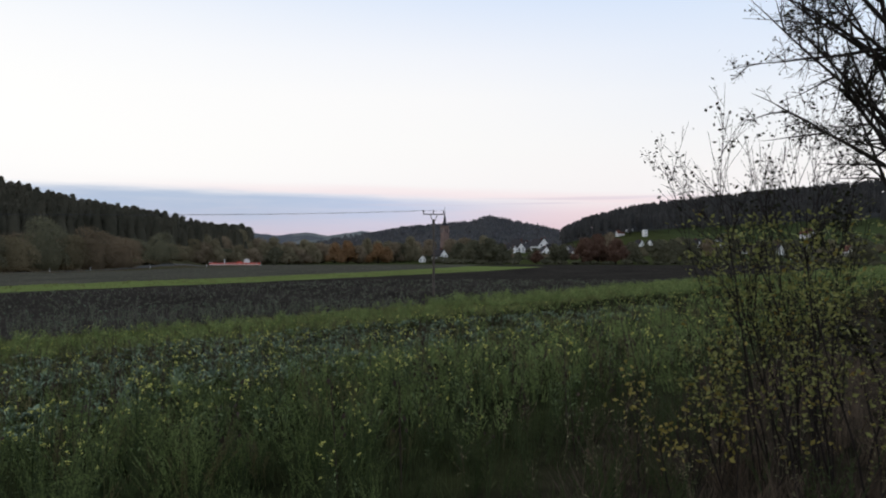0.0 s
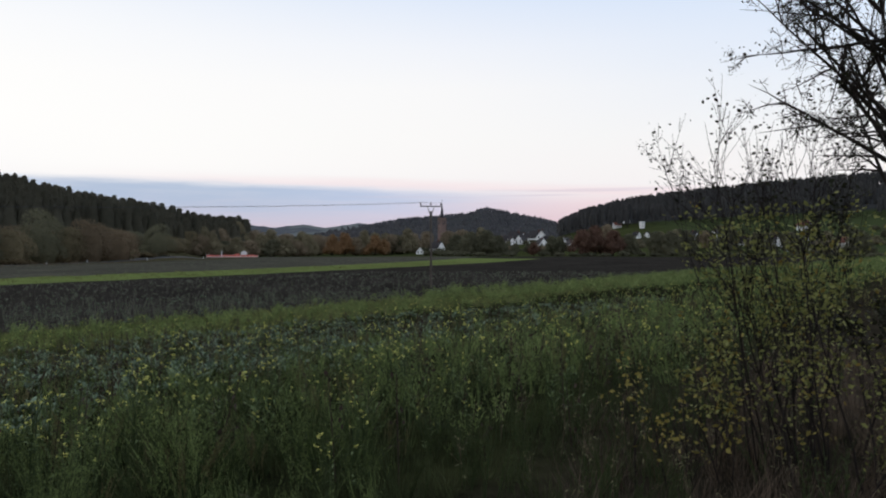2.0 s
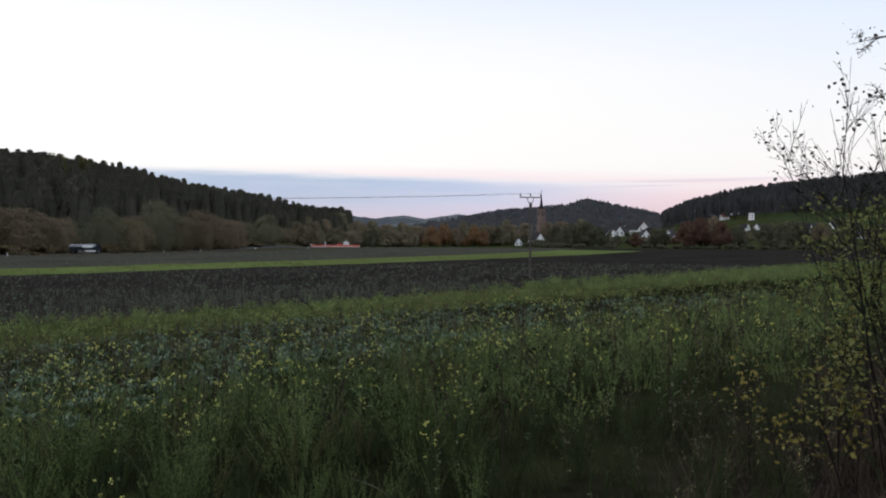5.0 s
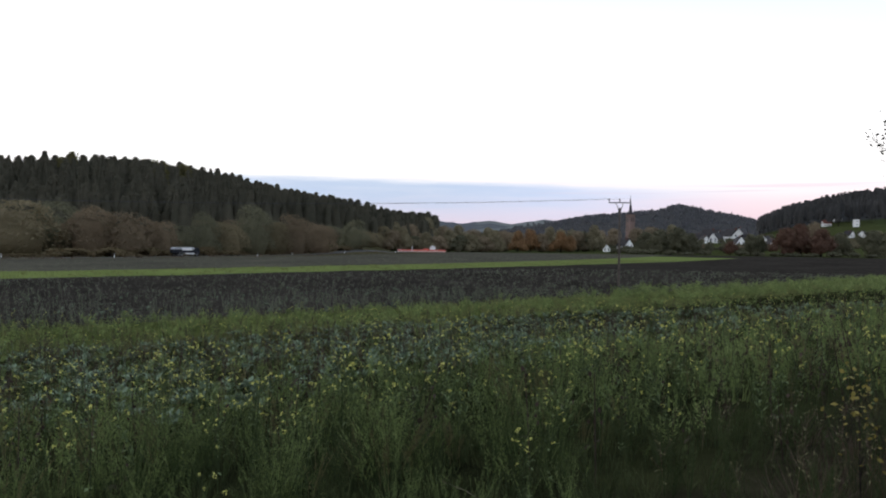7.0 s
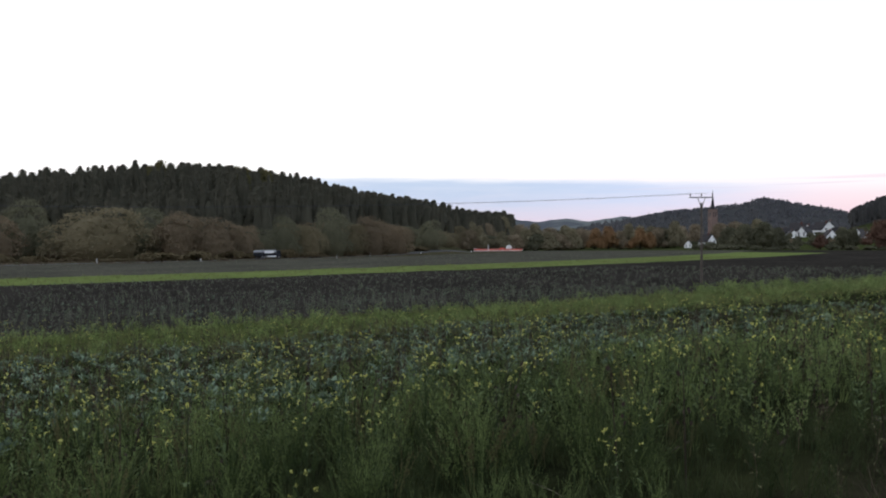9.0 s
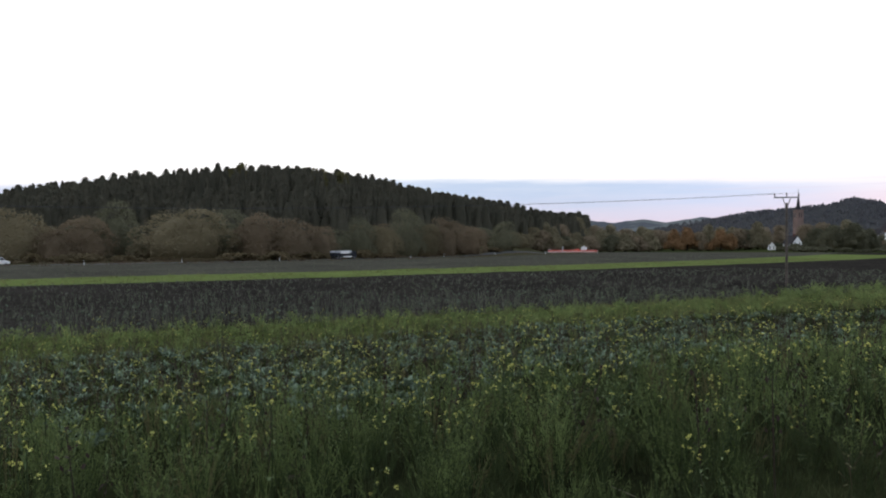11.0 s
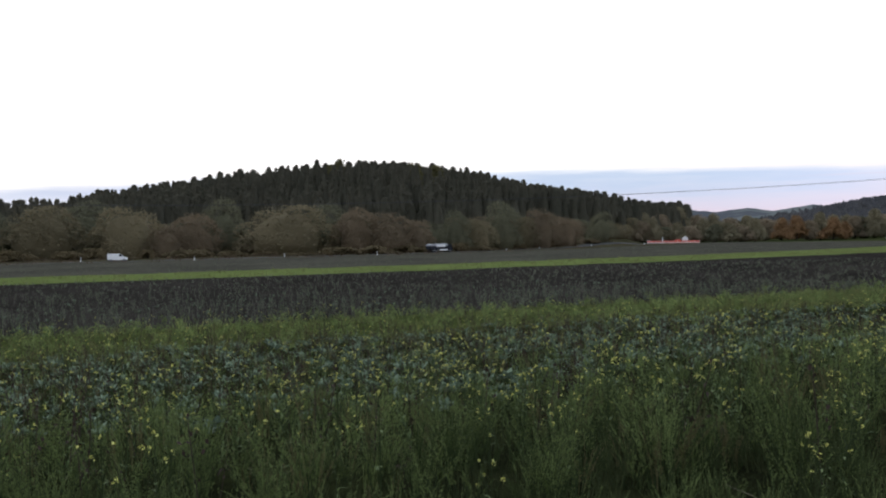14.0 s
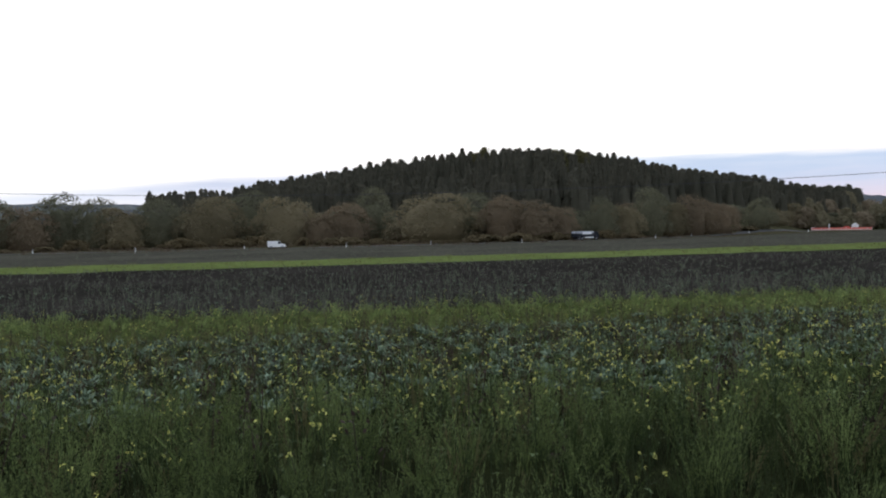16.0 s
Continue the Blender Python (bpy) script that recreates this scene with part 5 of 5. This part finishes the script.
crop("mustard", "flowering yellow mustard plants", mustard_near, strew(FIELD, -82, 36, 8.0, 16, 2.6, inner, 2.4, 61, 1.5), [STEM, MUSTARD, FLOWER], (0.8, 1.2))
crop("mustard", "flowering yellow mustard plants", mustard_near, strew(FIELD, -46, 20, 6.6, 10.5, 2.4, open_weeds, 1.6, 63, 1.2), [STEM, MUSTARD, FLOWER], (0.75, 1.1))
crop("mustard", "flowering yellow mustard plants", mustard_far, strew(FIELD, -80, 34, 16, 44, 1.0, inner, 4.5, 62, 1.8), [STEM, MUSTARD, FLOWER], (0.65, 1.1))


def husk_shape(rng, height=0.6, count=7, card=0.035, thick=0.008):
    """A withered plant: a dark leaning stalk with shrivelled leaves."""
    s = stalk_shape(rng, height, 2, thick)
    f = rng.uniform(0.25, 1.0, count)
    s.cards(np.stack([rng.normal(0, 0.05, count), rng.normal(0, 0.05, count), f * height], 1), card, 0, rng, 1.6)
    return s


husks = [husk_shape(FIELD, FIELD.uniform(0.5, 0.95), 11, 0.026) for k in range(4)]
husks_far = [husk_shape(FIELD, FIELD.uniform(0.35, 0.8), 6, 0.04, 0.010) for k in range(5)]
husks_low = [husk_shape(FIELD, FIELD.uniform(0.16, 0.3), 6, 0.05, 0.010) for k in range(4)]
crop("dead_stalks", "dark withered stalks standing among the weeds", husks, strew(FIELD, -82, 30, 6, 40, 2.4, inner, 5.0, 71, 1.3), [DEADBROWN], (0.5, 1.1))
crop("dead_stalks", "dark brown withered plants between the radishes", husks, strew(FIELD, -80, 20, 10, 34, 2.0, in_radish, 2.5, 74, 1.8), [DEADBROWN], (0.6, 1.1))
crop("withered_crop", "grey-green dying plants along the edge of the dark field", husks, strew(FIELD, -80, 32, 34, 72, 2.2, field_front, 3.0, 75, 1.4), [WITHER], (0.7, 1.3))
crop("stray_radish", "pale blue-green stray radish plants in the dark field", radish_far, strew(FIELD, -80, 25, 34, 80, 0.32, field_strays, 2.5, 76, 2.0), [STEM, RADISH], (0.7, 1.2))
crop("withered_crop", "dark withered crop stalks on bare soil", husks_far, strew(FIELD, -80, 32, 36, 75, 2.8, outer, 3.0, 72, 1.6), [WITHER], (0.6, 1.3))
crop("withered_crop", "dark withered crop stalks on bare soil", husks_low, strew(FIELD, -80, 32, 75, 150, 1.0, outer, 1.4, 73, 4), [WITHER], (0.9, 1.6))


# single mustard plants and radishes in the nearest stretch of the field
def plant_thing(name, shape, mats, names, label, group):
    top = tagged(empty(name), label, "plant", group)
    for k, (piece, m) in enumerate(zip(names, mats)):
        v, t = split_shape(shape, k)
        link_mesh(piece, tri_mesh(piece, v, t), m, top)
    return top


def single(models, places):
    for k, p in enumerate(places):
        ob = models[k] if k < len(models) else copy_thing(models[k % len(models)], Matrix.Identity(4))
        put_thing(ob, *p, FIELD.uniform(0, 360), FIELD.uniform(0.6, 1.0))


single([plant_thing("mustard_plant", s, [STEM, MUSTARD, FLOWER], ["stem", "leaves", "blossom"], "green mustard plant with small yellow flowers", "mustard plants")
        for s in mustard_near], strew(FIELD, -78, 22, 4.6, 9.5, 1.2, open_weeds)[:110])
single([plant_thing("oil_radish_plant", s, [STEM, RADISH], ["stalks", "leaves"], "blue-green broad-leaved oil radish plant", "oil radish plants")
        for s in radish_near], strew(FIELD, -78, 5, 7.0, 10, 3.0, in_radish)[:90])


# ---------------------------------------------------------------- the shrubs at the path
def grow(s, rng, base, way, length, radius, depth, tips, spread=0.55, lift=0.12, wander=0.18, kids=(3, 5), first=0.3, sides=5, shrink=(0.45, 0.7)):
    """A branch that wanders upward and bears thinner ones."""
    steps = max(3, int(length / 0.16))
    p, d = np.array(base, float), np.array(way, float)
    pts = [p.copy()]
    for k in range(steps):
        d = d + rng.normal(0, wander, 3) * 0.6 + [0, 0, lift * 0.3]
        d /= np.linalg.norm(d)
        p = p + d * length / steps
        pts.append(p.copy())
    pts = np.array(pts)
    s.tube(pts, np.maximum(radius * (1 - np.linspace(0, 0.93, steps + 1)), 0.0016), 0, sides if radius > 0.008 else 3)
    if depth == 0:
        tips.append(pts)
        return
    for k in range(int(rng.integers(*kids))):
        f = rng.uniform(first, 0.98)
        i = min(steps - 1, int(f * steps))
        out = rng.normal(size=3)
        own = pts[i + 1] - pts[i]
        own /= np.linalg.norm(own)
        out -= own * out.dot(own)
        out /= np.linalg.norm(out)
        grow(s, rng, pts[i], own * (1 - spread) + out * spread, length * rng.uniform(*shrink) * (1.15 - 0.4 * f), radius * rng.uniform(0.45, 0.65) * (1.1 - 0.4 * f),
             depth - 1, tips, spread, lift, wander * 1.35, kids, first, sides, shrink)
    tips.append(pts[len(pts) // 2:])


def leaves_on(s, rng, tips, per, size, number, low=-99.0, high=99.0, stray=0.04):
    pts = np.concatenate(tips)
    pts = pts[(pts[:, 2] > low) & (pts[:, 2] < high)]
    if not len(pts):
        return
    c = np.repeat(pts, int(per), 0) if per >= 1 else pts[rng.uniform(0, 1, len(pts)) < per]
    s.cards(c + rng.normal(0, stray, c.shape), size, number, rng, squash=0.7)


def shrub(name, label, rng, stems, leaf, dense, size, low, high, extra=None, category="shrub", **habit):
    """stems: (base offset x, y, way, length, radius, depth, height of the base)."""
    top = tagged(empty(name), label, category)
    tips, trunk = [], None
    for bx, by, way, length, radius, depth, *bz in stems:
        way, s = np.array(way, float), Shape()
        base = (bx, by, -0.1)
        if bz:
            base = [np.interp(bz[0], trunk[:, 2], trunk[:, k]) for k in range(3)]
        grow(s, rng, base, way / np.linalg.norm(way), length, radius, depth, tips, **(habit if depth else dict(wander=0.03)))
        link_mesh("stem", s.mesh("stem", True), TWIG, top)
        if not bz and depth == 0 and trunk is None:
            trunk = tips.pop()
    f = Shape()
    leaves_on(f, rng, tips, dense, size, 0, low, high, 0.04 if dense < 3 else 0.1)
    link_mesh("foliage", f.mesh("foliage"), leaf, top)
    if extra:
        f = Shape()
        leaves_on(f, rng, tips, extra[1], size * 0.9, 0, extra[2], extra[3])
        link_mesh("sparse_foliage", f.mesh("sparse_foliage"), extra[0], top, "few leaves on the bare twig ends, near-black as if backlit")
    return top


BUSH = np.random.default_rng(7)
SLIM = dict(spread=0.34, lift=0.10, wander=0.12, kids=(3, 6), first=0.25, shrink=(0.26, 0.46))
FAN = dict(spread=0.32, lift=0.02, wander=0.055, kids=(6, 10), first=0.25, shrink=(0.20, 0.40))
tall_stems = [(BUSH.normal(0, 0.16), BUSH.normal(0, 0.25), (x, BUSH.normal(0.02, 0.12), 1.0), BUSH.uniform(2.5, 2.9) - 0.5 * max(0, -x - 0.2), BUSH.uniform(0.008, 0.0115), 2)
              for x in (-0.37, -0.32, -0.27, -0.24, -0.2, -0.17, -0.14, -0.11, -0.07, -0.03, 0.01, 0.05, 0.1, 0.15)]
# above 2 m the leaf colour is darkened to look backlit
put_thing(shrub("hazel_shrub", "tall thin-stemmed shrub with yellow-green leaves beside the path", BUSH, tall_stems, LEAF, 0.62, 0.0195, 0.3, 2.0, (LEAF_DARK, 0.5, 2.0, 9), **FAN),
          *spot(24.6, 6.6))
bushy_stems = [(BUSH.normal(0, 0.32), BUSH.normal(0, 0.3), (BUSH.normal(0, 0.2), BUSH.normal(0, 0.2), 1.0), BUSH.uniform(1.3, 1.8), BUSH.uniform(0.008, 0.014), 2) for k in range(9)]
put_thing(shrub("hazel_shrub", "lower leafy shrub with yellow-green leaves beside the path", BUSH, bushy_stems, LEAF, 3, 0.0185, 0.3, 9, **SLIM), *spot(26.2, 6.1))
thin_stems = [(BUSH.normal(0, 0.05), BUSH.normal(0, 0.1), (x, BUSH.normal(0, 0.1), 1.0), BUSH.uniform(1.15, 1.5), BUSH.uniform(0.006, 0.009), 2) for x in (-0.25, -0.12, 0.02)]
put_thing(shrub("young_shrub", "slender young shrub with few yellow-green leaves", BUSH, thin_stems, LEAF, 0.6, 0.021, 0.5, 9, **FAN), *spot(20.0, 6.0))
low_stems = [(BUSH.normal(0, 0.24), BUSH.normal(0, 0.2), (BUSH.normal(0, 0.22), BUSH.normal(0, 0.2), 1.0), BUSH.uniform(0.75, 1.1), BUSH.uniform(0.005, 0.008), 2) for k in range(9)]
put_thing(shrub("yellow_shrub", "low shrub with yellow autumn leaves beside the path", BUSH, low_stems, LEAF_YELLOW, 0.6, 0.0215, 0.3, 9, **SLIM), *spot(18.6, 5.8))
dense_stems = [(BUSH.normal(0, 0.35), BUSH.normal(0, 0.35), (BUSH.normal(0.05, 0.2), BUSH.normal(0, 0.2), 1.0), BUSH.uniform(1.5, 2.05), BUSH.uniform(0.010, 0.016), 3) for k in range(11)]
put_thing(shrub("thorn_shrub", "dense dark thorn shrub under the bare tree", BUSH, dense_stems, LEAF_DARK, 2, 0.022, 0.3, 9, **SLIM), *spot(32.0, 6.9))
BARE = dict(spread=0.58, lift=0.06, wander=0.13, kids=(5, 7), first=0.22, shrink=(0.32, 0.52))
tree_stems = [(0, 0, (0.03, 0.0, 1.0), 4.8, 0.032, 0)]
tree_stems += [(-0.03 * z, 0, (x, y, w), l, r, 3, z) for z, x, y, w, l, r in (
    (2.25, -0.73, 0.0, 0.5, 1.15, 0.022), (2.5, -1.25, 0.0, 1.05, 1.7, 0.019), (3.2, -1.0, 0.0, -0.12, 1.15, 0.018), (1.9, -0.40, 0.1, 1.0, 1.1, 0.020), (2.2, -0.5, -0.2, 0.9, 1.0, 0.018), (2.4, -0.5, 0.3, 0.9, 1.2, 0.020), (2.6, -0.75, 0.05, 0.8, 1.2, 0.020), (2.8, -0.7, -0.35, 0.8, 1.25, 0.018),
    (3.0, -0.6, 0.25, 0.9, 1.3, 0.018), (3.1, -0.9, 0.3, 0.6, 1.45, 0.018), (3.4, -0.7, 0.0, 0.8, 1.5, 0.018), (3.55, -1.0, -0.1, 0.4, 1.4, 0.016),
    (3.7, -0.9, 0.2, 0.5, 1.35, 0.016), (2.5, -0.3, 0.5, 0.9, 1.2, 0.018), (2.75, -0.25, -0.5, 0.9, 1.2, 0.018), (3.15, -0.35, 0.45, 0.8, 1.2, 0.016), (3.45, -0.3, -0.45, 0.8, 1.1, 0.016), (3.9, -0.5, 0.1, 0.8, 1.1, 0.015), (2.1, -0.2, 0.4, 1.0, 1.1, 0.018), (2.4, 0.5, 0.2, 1.0, 1.1, 0.011), (3.0, 0.4, 0.1, 1.0, 1.1, 0.010), (3.4, 0.3, 0.2, 1.0, 1.0, 0.010))]
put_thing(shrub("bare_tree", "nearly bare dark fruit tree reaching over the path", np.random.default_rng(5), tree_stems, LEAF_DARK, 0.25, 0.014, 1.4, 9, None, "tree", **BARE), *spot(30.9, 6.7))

# unseen hedge bushes behind the camera, added to block sky light from the near field
copies([copy_thing(hedges[0], Matrix.Identity(4))], [(az, 8.0 + TREES.uniform(-0.6, 1.2), TREES.uniform(0.9, 1.25), TREES.uniform(0.45, 0.6), 0) for az in np.arange(72, 252, 20)])

# dry grass and brambles round their feet
dry = [feather_shape(FIELD, 14, 0.5, 0.006, 0, 0.12, 0.6) for k in range(4)]
crop("dry_grass", "reddish-brown dry grass round the shrubs", dry, strew(FIELD, 10, 44, 2.6, 14.0, 42, verge, 1.6, 81, 0.8), [DRYGRASS], (0.35, 0.9), 0.35)

# grass and weeds near the path, coloured darker to stand for shade
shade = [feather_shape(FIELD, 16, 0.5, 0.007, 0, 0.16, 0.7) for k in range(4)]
crop("short_grass", "short green grass by the path with shade in its colour", shade, strew(FIELD, -84, 18, 3.8, 8.5, 30, shaded_floor, 0.6, 84, 0.7), [SHADEGRASS], (0.3, 0.75), 0.25)
crop("shaded_weeds", "soft weeds by the path with shade in their colour", plumes_near, strew(FIELD, -26, 20, 4.2, 9.0, 15, shaded_floor, 1.2, 85, 0.8), [STEM, SHADEGRASS], (0.5, 0.95), 0.2)
pale = [mustard_shape(FIELD, True, FIELD.uniform(0.6, 0.9)) for k in range(4)]
crop("pale_weeds", "pale yellowish seeding weeds at the end of the shrubs", pale, strew(FIELD, 1, 40, 3.4, 8.0, 9.0, near_path, 1.8, 82, 0.8), [DRYGRASS, PALE, PALE], (0.3, 0.62))
# these weeds take the shade-darkened plant colour as well
crop("verge_weeds", "thin green weeds among the dry grass, darkened as in shade", plumes, strew(FIELD, 3, 44, 4.4, 12.0, 3.0, near_path, 2.4, 83, 1.2), [STEM, SHADEGRASS], (0.6, 1.3))

tufts = [feather_shape(FIELD, 9, 0.4, 0.05, 0, 0.5, 0.5, 2) for k in range(3)]


def far_strip(u, v, x, y):
    v2 = (v * v)
    return (u - 0.05 * v > 102.5 + 0.0005 * v2) & (u - 0.05 * v < 122 + 0.0007 * v2)


def far_field(u, v, x, y):
    v2 = (v * v)
    return (u - 0.05 * v > 123 + 0.0007 * v2) & (u - 0.05 * v < 194 + 0.0013 * v2)


def verge_grass(u, v, x, y):
    v2 = (v * v)
    return (u - 0.05 * v > 191 + 0.0015 * v2) & (u - 0.05 * v < 240 + 0.0015 * v2) & (np.abs(u - 0.05 * v - 200 - 0.0015 * v2) > 4)


crop("clover_strip", "bright green strip of young crop across the field", tufts, strew(FIELD, -80, 6, 100, 260, 0.22, far_strip), [LIMEGRASS], (0.7, 1.4))
crop("stubble", "short grey-brown stubble beyond the green strip", husks_far, strew(FIELD, -80, 0, 118, 300, 0.2, far_field, 1.0, 91, 18), [WITHER], (0.7, 1.2))
crop("rough_grass", "rough brownish grass along the road", tufts, strew(FIELD, -80, -12, 190, 330, 0.3, verge_grass, 0.8, 92, 14), [DRYGRASS], (1.0, 2.4))


# a few bleached grass stalks arching over the path side of the field
def straw(az, r, lean, height):
    """A pale dry stalk that rises, bows over and ends in a thin seed head."""
    top = tagged(empty("dry_stalk"), "bleached dry grass stalk bowing over the weeds", "plant", "bleached grass stalks")
    x, y = math.cos(radians(lean)), math.sin(radians(lean))
    s = Shape()
    pts = [(x * height * 0.6 * f ** 2.2, y * height * 0.6 * f ** 2.2, height * (f - 0.28 * f ** 3) - 0.03 * (1 - f)) for f in np.linspace(0, 1, 9)]
    s.tube(pts, np.linspace(0.004, 0.0022, 9), 0, 4)
    link_mesh("stalk", s.mesh("stalk", True), STRAW, top)
    s = Shape()
    head = np.array(pts[-1]) + np.linspace(-0.5, 1, 14)[:, None] * (np.array(pts[-1]) - pts[-2]) * 0.9
    s.cards(head, 0.012, 0, FIELD, slim=0.3)
    link_mesh("seed_head", s.mesh("seed_head"), STRAW, top)
    put_thing(top, *spot(az, r))


for az, r, lean, height in ((-10.2, 4.6, 175, 0.5),):
    straw(az, r, lean, height)
